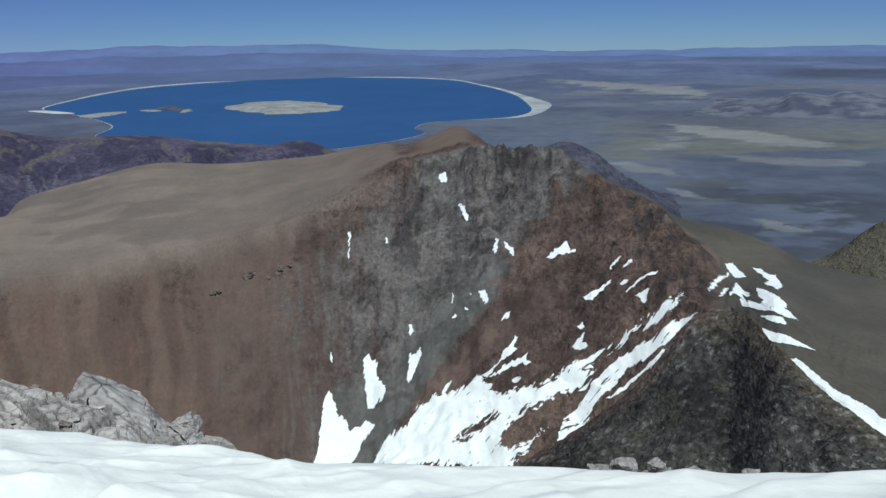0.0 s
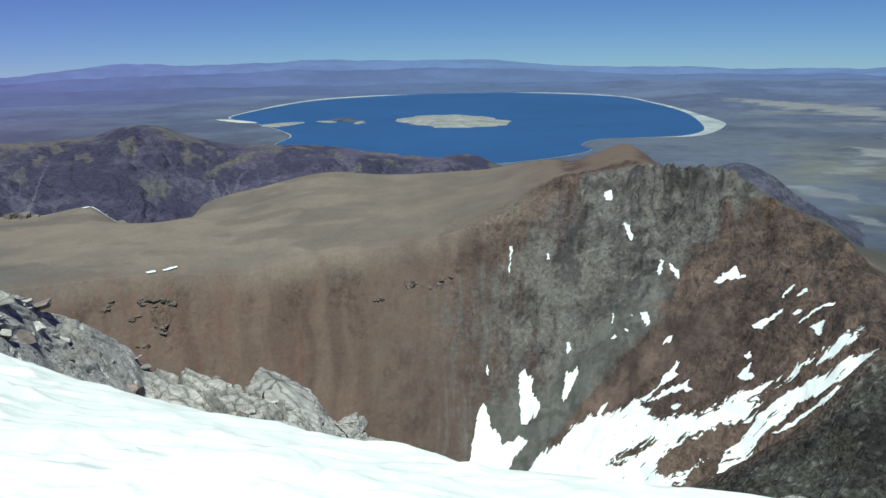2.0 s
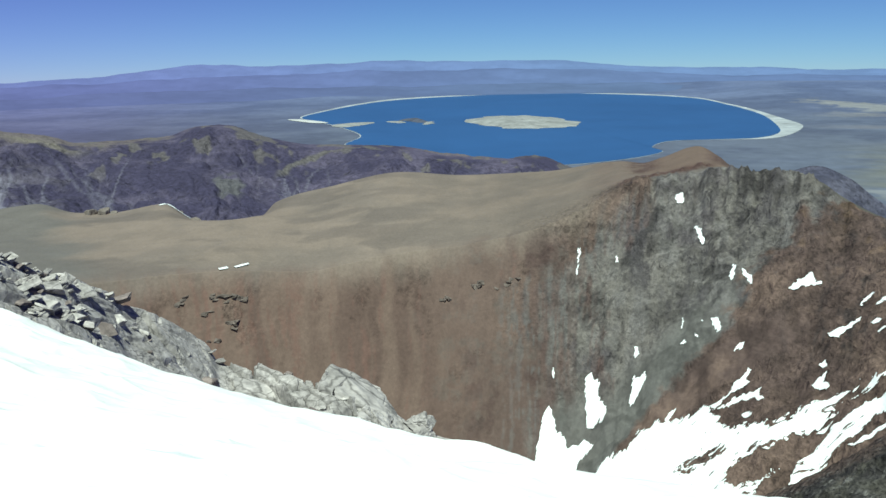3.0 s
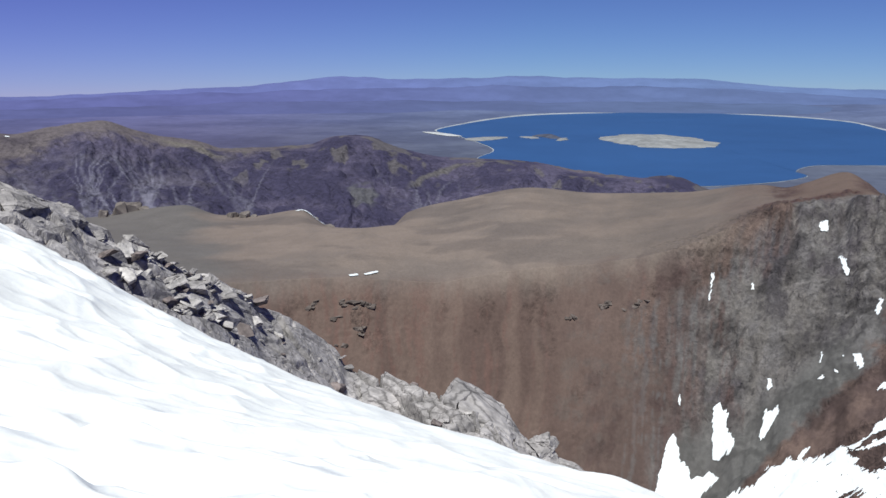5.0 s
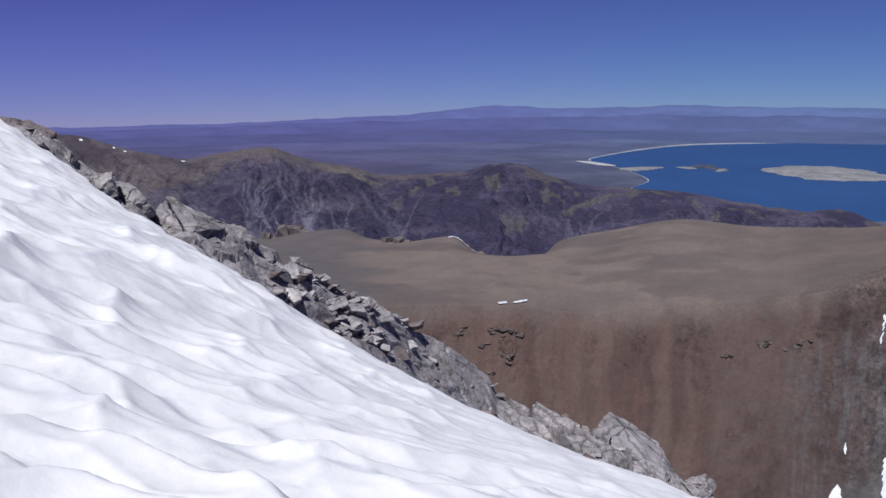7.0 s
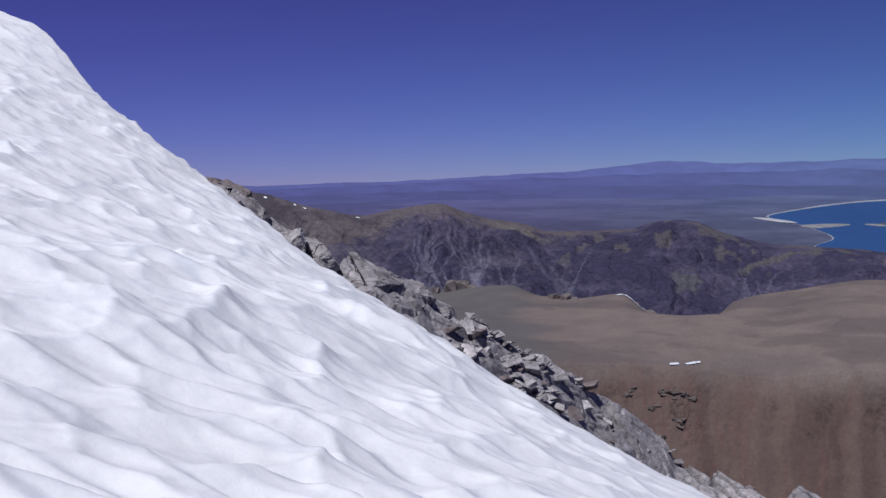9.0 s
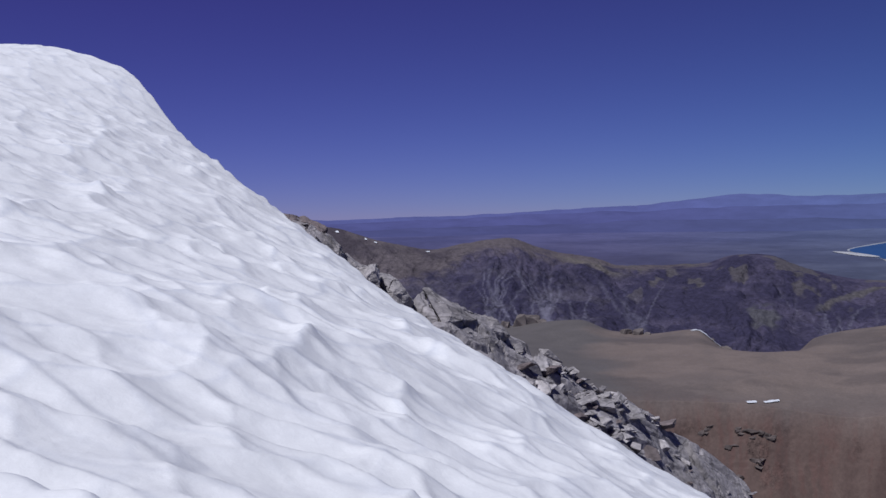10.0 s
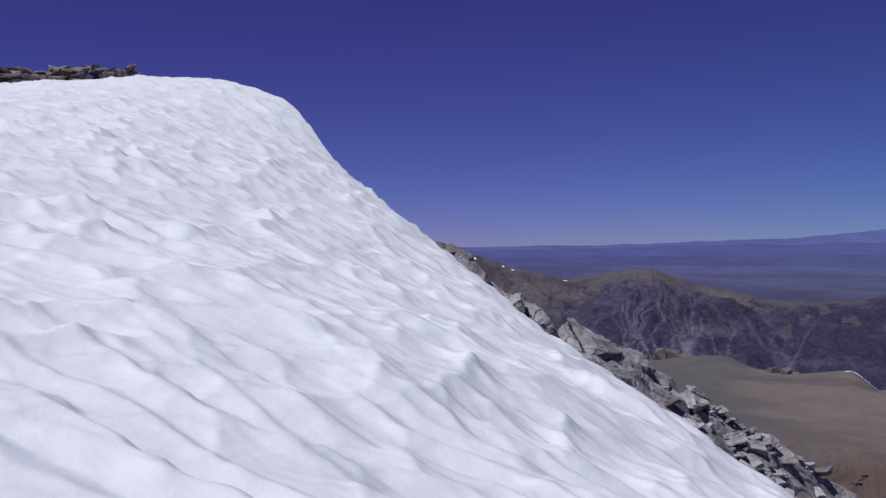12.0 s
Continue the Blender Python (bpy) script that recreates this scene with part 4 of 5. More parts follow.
# ---- the lake ----
def closed_curve(points, n=20):
    p = np.array(points, float)
    out = []
    for i in range(len(p)):
        a, b, c, d = p[i - 1], p[i], p[(i + 1) % len(p)], p[(i + 2) % len(p)]
        for t in np.linspace(0, 1, n, False):
            out.append(0.5 * (2 * b + (c - a) * t + (2 * a - 5 * b + 4 * c - d) * t * t + (3 * b - a - 3 * c + d) * t ** 3))
    return np.array(out)


def flat_sheet(name, outline, z, dome=0.0, rings=1, seed=0):
    """A sheet inside a closed outline, raised by dome towards its middle."""
    n = len(outline)
    mid = outline.mean(0)
    rows = []
    for s in np.linspace(1, 0.02, rings + 1):
        w = int(1 + 24 * (1 - s)) if dome else 1
        soft = sum(np.roll(outline, k - w // 2, 0) for k in range(w)) / w
        q = mid + (soft - mid) * s
        h = dome * (1 - s ** 2) * (1 + 0.5 * fbm(q[:, 0] / 60, q[:, 1] / 60, 0, 4, seed)) if dome else 0 * q[:, 0]
        rows.append(np.column_stack([q, z + h]))
    return grid_mesh(name, np.array(rows), closed=True)


# bearing and angle of sight of the shore, seen from the summit
SHORE = [(-23.3, -4.15), (-18.7, -3.45), (-13.4, -3.22), (-8.0, -3.16), (-3.1, -3.3), (0.4, -3.52), (2.3, -3.9), (3.4, -4.18), (4.45, -4.55), (5.25, -5.15), (5.3, -5.55),
         (4.1, -5.85), (1.5, -5.98), (-1.0, -6.1), (-2.0, -6.45), (-1.4, -6.75), (-3.5, -7.2), (-8, -7.6), (-14, -7.6), (-19.5, -6.8), (-21.2, -6.1), (-20.2, -5.5), (-22.0, -4.8), (-23.4, -4.5)]


def on_level(pairs, level=LEVEL):
    out = []
    for a, e in pairs:
        r = level / rise(e)
        out.append((r * math.sin(radians(a)), r * math.cos(radians(a))))
    return out


shore = closed_curve(on_level(SHORE), 16)
beach = shore.copy()
mid = shore.mean(0)
sd = (shore - mid) / np.linalg.norm(shore - mid, axis=1)[:, None]
sr = np.hypot(shore[:, 0], shore[:, 1])
s_az = np.degrees(np.arctan2(shore[:, 0], shore[:, 1]))
width = 3 + 80 * smooth(2500, 3500, sr) * (0.6 + 0.6 * fbm(s_az / 4, 0 * s_az, 0, 3, 211)) + 24 * np.exp(-((s_az - 5) / 2.0) ** 2) + 34 * np.exp(-((s_az - 5.3) / 0.5) ** 2) * smooth(2000, 2300, sr)
beach = shore + sd * width[:, None]
thing("shore", flat_sheet("shore", beach, LEVEL - 0.3), M_SAND, "pale alkali shore ringing the lake", "shore", kind="structure")
thing("lake", flat_sheet("lake", shore, LEVEL, rings=8), M_WATER, "wide deep blue desert lake", "lake", kind="structure")
ISLANDS = [([(-13.6, -4.72), (-11.5, -4.5), (-8.4, -4.6), (-6.4, -5.02), (-7.4, -5.25), (-10.0, -5.33), (-12.6, -5.05)], M_ISLAND, "pale crusted island in the lake", 9),
           ([(-21.7, -4.86), (-20.9, -4.72), (-19.7, -4.74), (-20.3, -4.93), (-21.1, -4.99)], M_ISLAND, "small pale island near the far shore", 4),
           ([(-17.7, -4.66), (-17.0, -4.58), (-16.2, -4.68), (-15.9, -4.78), (-16.8, -4.8)], M_LAVA, "small dark lava island", 7),
           ([(-16.2, -4.8), (-15.5, -4.76), (-15.3, -4.86), (-15.9, -4.93)], M_ISLAND, "low pale islet beside a dark island", 2),
           ([(-18.5, -4.72), (-17.8, -4.7), (-17.6, -4.8), (-18.2, -4.82)], M_ISLAND, "low pale islet beside a dark island", 2)]
for pts, mat, label, high in ISLANDS:
    line = closed_curve(on_level(pts), 14)
    line = line + 26 * np.column_stack([fbm(line[:, 0] / 45, line[:, 1] / 45, 0, 4, 223), fbm(line[:, 0] / 45, line[:, 1] / 45, 0, 4, 225)])
    thing("island", flat_sheet("island", line, LEVEL + 0.2, dome=high, rings=10, seed=221), mat, label, "island")

# ---- smaller hills of the basin ----
def ridge(name, crest, r2, front, back, base, amp, seed, colours, mat, label, category, step=0.12):
    """A hill: its crest by bearing and angle of sight, with a front slope and a back slope down to a base height."""
    a0, a1 = crest[0][0], crest[-1][0]
    A, W = np.meshgrid(np.arange(a0, a1, step), np.concatenate([np.linspace(0, 1, 70), np.linspace(1.05, 2, 14)]))
    r = r2 + np.where(W < 1, (W - 1) * front, (W - 1) * back)
    top = r2 * rise(spline(crest, A))
    h = np.where(W < 1, W ** 0.85, 2 - W)
    z = base + (top - base) * h
    x, y = r * np.sin(np.radians(A)), r * np.cos(np.radians(A))
    e = np.minimum(1, np.abs(W - 1) / 0.15) * 0.85 + 0.15
    z = z + amp * e * ridged(x / (amp * 9), y / (amp * 9), 0, 5, seed) * smooth(0, 0.15, W)
    n = fbm(x / (amp * 6), y / (amp * 6), z / (amp * 4), 5, seed + 3)
    return thing(name, grid_mesh(name, np.stack([x, y, z], -1), mix3(colours[0], colours[1], smooth(-0.35, 0.35, n))), mat, label, category, kind="structure")


# first foothill: haze is put into its blue-grey colours
ridge("foothill", [(3, -8.2), (6.1, -7.75), (7.5, -7.42), (9.3, -8.05), (10.7, -9.1), (12.8, -10.5), (13.8, -11.5), (14.6, -12.4), (15.2, -13.0)], 900, 180, 200, -205, 5, 401,
      ((0.045, 0.045, 0.07), (0.072, 0.07, 0.098)), M_DARKMT, "dark blue-grey foothill behind the rock towers", "hill")
ridge("foothill", [(20.5, -14.8), (22.3, -14.45), (23.6, -13.75), (24.5, -13.05), (25.3, -12.3), (26.4, -11.6), (30, -10.8), (36, -11.5)], 620, 120, 160, -205, 4, 411,
      ((0.05, 0.046, 0.036), (0.105, 0.093, 0.07)), M_MASSIF, "olive foothill with a dark rocky face", "hill")
ridge("crater_hill", [(14.5, -5.6), (16.5, -5.2), (18.5, -5.0), (20, -4.85), (20.9, -4.45), (22, -4.5), (22.7, -4.6), (23.6, -4.35), (24.8, -4.4), (25.8, -4.6), (27, -4.5), (29, -4.9), (32, -5.6)], 2200, 260, 200, -201, 6, 421,
      ((0.055, 0.06, 0.095), (0.115, 0.12, 0.15)), M_FAR, "pale volcanic crater hills on the basin floor", "hill")

# ---- salt flat ----
M_WHITE = material("white salt crust", (0.4, 0.4, 0.4), grain=(0.03, 0.1), stain=(0.01, 0.15), bump=(0.05, 0.2))
thing("playa", flat_sheet("playa", closed_curve(on_level([(-24.7, -4.42), (-23.6, -4.46), (-22.2, -4.68), (-23.2, -4.66)]), 10), LEVEL + 0.6), M_WHITE,
      "white salt flat at the lake's end", "playa", kind="structure")

# ---- the summit's own slope, down from the snow ----
az_s = np.arange(-180, 180, 1.0)
r_s = np.concatenate([np.linspace(2, 40, 40), np.geomspace(42, 330, 60)])
AZS, RS = np.meshgrid(az_s, r_s)
drop = -4.5 - 0.62 * np.maximum(RS - 4, 0) - 0.1 * np.maximum(RS - 60, 0)
behind = smooth(60, 110, np.abs(AZS + 10))
slz = drop * (1 - behind) + behind * (-3.5 - 0.35 * RS)
lx, ly = RS * np.sin(np.radians(AZS)), RS * np.cos(np.radians(AZS))
slz = slz + 0.5 * fbm(lx / 5, ly / 5, 0, 4, 231)
thing("summit_slope", grid_mesh("summit_slope", np.stack([lx, ly, slz], -1), closed=True), M_SLOPE, "grey scree slope falling from the summit", "ground", kind="structure")

# ---- the near snow ----
# sections across the snowfield, west to east: where its edge lies, and its height at the edge, half way and along the summit line
EDGE_Y = [(-44, 6), (-36, 9.5), (-30, 10.2), (-27, 10.7), (-22.3, 10.2), (-17.6, 9.6), (-13.4, 9.0), (-10, 8.35), (-7, 7.85), (-5, 7.45), (-2.9, 6.9), (-1, 5.95), (0.8, 5.45), (2.6, 5.0), (6, 4.8), (14, 5)]
EDGE_Z = [(-44, 2.53), (-36, 4.73), (-32, 4.88), (-28.9, 4.276), (-27.2, 3.721), (-25.4, 2.843), (-24, 2.07), (-22.6, 1.438), (-20.4, 0.695), (-19.1, 0.252),
          (-17.6, -0.188), (-17, -0.41), (-15.5, -0.89), (-13.8, -1.418), (-12, -1.87), (-10.5, -2.14), (-9.6, -2.336), (-8.2, -2.64), (-7, -2.925), (-5.7, -3.12),
          (-4.7, -3.225), (-3.9, -3.265), (-2.8, -3.27), (-1.7, -3.097), (-1, -3.02), (0.2, -2.905), (0.7, -2.87), (1.1, -2.845), (1.6, -2.79), (2.6, -2.675),
          (6, -2.9), (14, -4.0)]
MID_Z = [(-44, 2.8), (-36, 4.5), (-30, 4.25), (-25, 3.2), (-20, 2.05), (-16, 0.9), (-13, 0.05), (-10.8, -0.45), (-7.3, -1.2), (-6.5, -1.55), (-5.4, -1.82), (-3, -2.12), (0, -2.2), (3, -2.15), (6, -2.3), (14, -3.4)]
LINE_Z = [(-44, 2.3), (-36, 3.5), (-30, 3.32), (-25, 2.9), (-20, 2.15), (-15, 1.1), (-10, 0.1), (-5, -0.85), (-1, -1.5), (0, -1.64), (4, -1.9), (14, -3)]


def snow_height(x, y):
    ye, ze, zm, z0 = (spline(c, x) for c in (EDGE_Y, EDGE_Z, MID_Z, LINE_Z))
    ym = 4.4 * ye / (ye + 1.2)
    t = np.clip(y / ym, -4, None)
    # a parabola through the three heights, then the drop past the edge
    d1 = (zm - z0) / ym
    d2 = ((ze - zm) / (ye - ym) - d1) / ye
    z = z0 + d1 * y + d2 * y * (y - ym)
    z = np.where(y < 0, z0 + (d1 - d2 * ym) * y * np.exp(-np.abs(y) / 6), z)
    over = np.maximum(y - ye, 0)
    return np.where(y > ye, ze + (d1 + d2 * (2 * ye - ym)) * over - 1.3 * over - 1.2 * over ** 2, z)


def suncups(x, y):
    """Height of the melted hollows and swells, and a dark tint for rims and for painted riser shade (0 to 1)."""
    wx = x + 0.3 * fbm(x / 1.3, y / 1.3, 0, 3, 241) + 0.05 * fbm(x / 0.3, y / 0.3, 0, 3, 243)
    wy = y + 0.3 * fbm(x / 1.3, y / 1.3, 0, 3, 251) + 0.05 * fbm(x / 0.3, y / 0.3, 0, 3, 253)
    east = smooth(-9, -4, x)
    size = 0.9 + 0.4 * fbm(x / 2.6, y / 2.6, 0, 3, 265)
    small = smooth(-0.25, 0.3, fbm(x / 1.7, y / 1.7, 0, 3, 267))
    total = 0.05 * fbm(x / 1.9, y / 1.3, 0, 4, 271) + 0.008 * fbm(x / 0.2, y / 0.2, 0, 4, 273, 0.6)
    # round hollows with sharp rims between them
    ca, sa = math.cos(radians(50)), math.sin(radians(50))
    a, b = wx * ca + wy * sa, -wx * sa + wy * ca
    f1, f2, own = cells(a / 1.1, b / 0.95, 261)
    h1, h2, _ = cells(a / 0.5 + 4, b / 0.42, 262)
    total = total + (0.2 - 0.1 * east) * size * np.minimum(f1, 1.0) ** 2.8 + (0.13 - 0.02 * east) * (0.3 + 0.7 * small) * np.minimum(h1, 0.95) ** 2.6
    shade_tint = (1 - 0.7 * east) * (smooth(0.1, 0.0, f2 - f1) * (0.4 + 0.8 * own) + 0.4 * small * smooth(0.14, 0.0, h2 - h1))
    # sharp-crested waves across the western snow
    ca, sa = math.cos(radians(50)), math.sin(radians(50))
    a, b = x * ca + y * sa, -x * sa + y * ca
    phase = b / 0.95 + 0.75 * fbm(a / 1.3, b / 1.3, 0, 3, 285) + 0.1 * fbm(a / 0.3, b / 0.3, 0, 2, 287)
    part = phase - np.floor(phase)
    wave = np.where(part < 0.62, part / 0.62, (1 - part) / 0.38) ** 1.6 * (0.35 + 0.65 * smooth(-0.35, 0.3, fbm(a / 1.1, b / 1.1, 0, 3, 289)))
    total = total + (1 - 0.7 * east) * 0.11 * wave
    # steps that follow the slope: broad sunlit treads, short steep risers facing down the slope
    for turn, wide, high, seed in ((34, 0.85, 0.12, 281), (28, 0.45, 0.05, 291)):
        ca, sa = math.cos(radians(turn)), math.sin(radians(turn))
        a, b = x * ca + y * sa, -x * sa + y * ca
        phase = b / wide + 0.85 * fbm(a / 2.0, b / 1.4, 0, 3, seed) + 0.12 * fbm(a / 0.35, b / 0.35, 0, 2, seed + 4)
        part = phase - np.floor(phase)
        there = 0.15 + 0.85 * smooth(-0.4, 0.3, fbm(a / 1.8, b / 1.1, 0, 3, seed + 6))
        total = total + (0.2 + 0.8 * east) * there * high * np.minimum(part / 0.8, 1) ** 1.4 * smooth(1.0, 0.74, part)
        # the risers' shade is put into the colour as well
        shade_tint = shade_tint + east * there * 0.8 * smooth(0.78, 0.86, part) * smooth(1.06, 0.95, part)
    return (total - 0.02) * (1 - 0.35 * smooth(-17, -25, x) - 0.5 * smooth(-1.5, 1.0, x)), np.clip(shade_tint, 0, 1)


xs = np.concatenate([-np.geomspace(0.6, 44, 900)[::-1] + 0.0, np.linspace(-0.58, 5, 200), np.linspace(5.2, 14, 40)])
q = np.concatenate([np.linspace(-1.6, -0.16, 110, False), np.linspace(-0.16, 1.0, 330, False), np.linspace(1.0, 1.22, 40), np.linspace(1.25, 1.6, 8)])
XS, Q = np.meshgrid(xs, q)
YS = Q * spline(EDGE_Y, XS)
cup, shade_tint = suncups(XS, YS)
ZS = snow_height(XS, YS) - 0.055 + 0.1 * smooth(-9, -15, XS) * smooth(0.5, 1.0, Q) + cup * (1 - (0.6 - 0.35 * smooth(-6, -12, XS)) * smooth(0.09, 0.0, np.abs(Q - 1)))
# blue-grey tint: darker rims, and painted shade on the risers
thing("snowfield", grid_mesh("snowfield", np.stack([XS, YS, ZS], -1), mix3((0.738, 0.737, 0.718), (0.5, 0.52, 0.565), 0.55 * shade_tint)), M_SNOW, "white suncupped summit snowfield", "snow", kind="structure")

# ---- the rock outcrop along the snow's edge ----
ROCK_EL = [(-66, 1.0), (-60, -1.2), (-58.3, -2.0), (-57.2, -2.8), (-56.4, -3.7), (-55, -4.7), (-53.3, -5.6), (-52.3, -6.7), (-51.5, -6.95), (-50.4, -6.95), (-49.5, -7.5),
           (-48.6, -7.95), (-47.5, -8.4), (-46.1, -9.7), (-44.6, -10.4), (-42.8, -11.1), (-41.5, -12.0), (-39, -13.0), (-38.2, -13.5), (-36.8, -14.2), (-36.2, -14.9), (-34.6, -15.6),
           (-32.5, -17.1), (-31.2, -18.3), (-30.7, -19.1), (-28.8, -19.6), (-26.9, -20.3), (-25.1, -20.7), (-24, -20.9), (-21.5, -21.4), (-20.2, -22.3), (-19.2, -23.3), (-17, -24.6),
           (-15, -25.5), (-11, -27.6), (-4, -28.6), (6, -28.2), (10, -27.7), (13.5, -27.5), (16, -27.3), (19, -27.0), (22, -27.0), (24, -27.3)]
ROCK_R = [(-66, 28), (-58, 27), (-52, 26), (-47, 27), (-40, 28.5), (-35, 31), (-30, 32), (-24, 30), (-18, 29.3), (-11, 29), (24, 28)]


def facets(x, y, seed, jitter=0.85):
    """Jointed rock: how far the nearest joint is, and the block's own height and tilt."""
    i, j = np.floor(x).astype(np.int64), np.floor(y).astype(np.int64)
    f1, f2 = np.full(np.shape(x), 9.0), np.full(np.shape(x), 9.0)
    own, tilt = np.zeros(np.shape(x)), np.zeros(np.shape(x))
    for di in (-1, 0, 1):
        for dj in (-1, 0, 1):
            r = [hashed(i + di, j + dj, 0 * i + k, seed) - 0.5 for k in range(5)]
            ax, ay = x - (i + di + 0.5 + jitter * r[0]), y - (j + dj + 0.5 + jitter * r[1])
            d = np.hypot(ax, ay)
            near = d < f1
            f2 = np.where(near, f1, np.minimum(f2, d))
            own, tilt = np.where(near, r[2], own), np.where(near, r[3] * ax + r[4] * ay, tilt)
            f1 = np.where(near, d, f1)
    return f2 - f1, own, tilt


def outcrop(az, v):
    """The outcrop's surface: v from 0 (under the snow) by 1 (crest) to 2 (the drop beyond)."""
    az, v = np.broadcast_arrays(np.asarray(az, float), np.asarray(v, float))
    r1, e1 = spline(ROCK_R, az), spline(ROCK_EL, az)
    z1 = r1 * rise(e1)
    r0 = r1 - 5
    z0 = r0 * rise(e1 - 5.5)
    f = np.minimum(v, 1)
    b = np.maximum(v - 1, 0)
    r = r0 + (r1 - r0) * f + 9 * b
    z = z0 + (z1 - z0) * f - 22 * b ** 1.3
    x, y = r * np.sin(np.radians(az)), r * np.cos(np.radians(az))
    w = fbm(x / 1.8, y / 1.8, z / 1.8, 3, 501)
    along, across = np.radians(az) * r1 + 0.35 * w, 5.2 * v + 0.35 * w
    slab = smooth(-38.2, -36.8, az) * smooth(-30.2, -31.6, az)
    g1, o1, t1 = facets(along / 2.3 + 0.3 * across, across / 1.5, 505)
    g2, o2, t2 = facets(along / 0.85 + 0.4 * across, across / 0.55, 507)
    g3, o3, t3 = facets(along / 0.3 + 0.4 * across, across / 0.22, 511)
    h = (0.42 - 0.12 * slab) * o1 + 0.5 * t1 - 0.4 * smooth(0.08, 0.0, g1)
    h = h + (1 - 0.55 * slab) * (0.2 * o2 + 0.26 * t2 - 0.2 * smooth(0.12, 0.0, g2)) + (1 - 0.4 * slab) * (0.04 * o3 + 0.07 * t3)
    h = h + 0.07 * fbm(x / 1.1, y / 1.1, z / 1.1, 4, 509)
    return x, y, z + h


AZR, VR = np.meshgrid(np.arange(-66, 24, 0.09), np.concatenate([np.linspace(0, 0.4, 12, False), np.linspace(0.4, 1.1, 110), np.linspace(1.12, 2, 24)]))
ox, oy, oz = outcrop(AZR, VR)
crop_me = grid_mesh("rock_outcrop", np.stack([ox, oy, oz], -1))
crop_me.polygons.foreach_set("use_smooth", np.zeros(len(crop_me.polygons), bool))
thing("rock_outcrop", crop_me, M_ROCK, "broken grey bedrock along the edge of the snow", "rock outcrop", kind="structure")


def stone_mesh(name, seed, points=16, flat=1.0, cuts=1, rough=0.05):
    """An angular block: the hull of scattered points, cut finer and chipped."""
    rnd = random.Random(seed)
    bm = bmesh.new()
    for _ in range(points):
        v = Vector((rnd.uniform(-1, 1), rnd.uniform(-1, 1), rnd.uniform(-1, 1)))
        m = max(abs(c) for c in v)
        v = v / m * (0.5 * m ** 0.25)
        v.z *= flat
        bm.verts.new(v)
    hull = bmesh.ops.convex_hull(bm, input=bm.verts)
    bmesh.ops.delete(bm, geom=list({g for g in hull["geom_interior"] if isinstance(g, bmesh.types.BMVert)}), context="VERTS")
    bmesh.ops.bevel(bm, geom=list(bm.edges), offset=0.012, segments=1, affect="EDGES")
    if cuts:
        bmesh.ops.triangulate(bm, faces=bm.faces)
        bmesh.ops.subdivide_edges(bm, edges=bm.edges, cuts=cuts, use_grid_fill=True)
        bm.normal_update()
        for v in bm.verts:
            n = noise.fractal(v.co * 4 + Vector((seed * 3.1, 0, 0)), 1.0, 2.0, 4)
            v.co += v.normal * n * rough
    me = bpy.data.meshes.new(name)
    bm.to_mesh(me)
    bm.free()
    return me


M_PALE = material("pale frost-split rock", (0.42, 0.388, 0.375), grain=(2.5, 0.35), stain=(0.5, 0.25), bump=(4.0, 0.08), tones=(0.7, 1.15))
M_RUST = material("rust-brown rock", (0.19, 0.156, 0.15), grain=(2.5, 0.35), stain=(0.5, 0.25), bump=(4.0, 0.08), tones=(0.7, 1.2))


M_CRAG = material("brown-grey crag rock", (0.17, 0.145, 0.13), grain=(0.6, 0.4), stain=(0.2, 0.3), bump=(0.8, 0.5))


def piece_mesh(seed, points, flat, planes, rough):
    """The pieces of a block split along planes, each chipped and roughened."""
    whole = stone_mesh("whole", seed, points=points, flat=flat, cuts=0)
    parts = [whole]
    for co, no in planes:
        halves = []
        for me in parts:
            for flip in (1, -1):
                bm = bmesh.new()
                bm.from_mesh(me)
                cut = bmesh.ops.bisect_plane(bm, geom=list(bm.verts) + list(bm.edges) + list(bm.faces), plane_co=co + no * (0.012 * flip), plane_no=no * flip, clear_inner=True)
                rim = [g for g in cut["geom_cut"] if isinstance(g, bmesh.types.BMEdge)]
                if rim:
                    bmesh.ops.contextual_create(bm, geom=rim)
                if len(bm.faces) > 3:
                    half = bpy.data.meshes.new("half")
                    bm.to_mesh(half)
                    halves.append(half)
                bm.free()
        parts = halves
    out = []
    for k, me in enumerate(parts):
        bm = bmesh.new()
        bm.from_mesh(me)
        bmesh.ops.triangulate(bm, faces=bm.faces)
        for _ in range(3):
            long = [e for e in bm.edges if e.calc_length() > 0.07]
            if not long:
                break
            bmesh.ops.subdivide_edges(bm, edges=long, cuts=1)
            bmesh.ops.triangulate(bm, faces=bm.faces)
        bm.normal_update()
        for v in bm.verts:
            p = v.co * 3.0 + Vector((seed * 3.1, k * 0.7, 0))
            n = noise.fractal(p * 1.6, 0.8, 2.1, 5) - 0.5 * max(0.0, 0.12 - abs(noise.noise(p * 1.1))) / 0.12
            v.co += v.normal * n * rough
        m = bpy.data.meshes.new("slab")
        bm.to_mesh(m)
        bm.free()
        out.append(m)
    return out


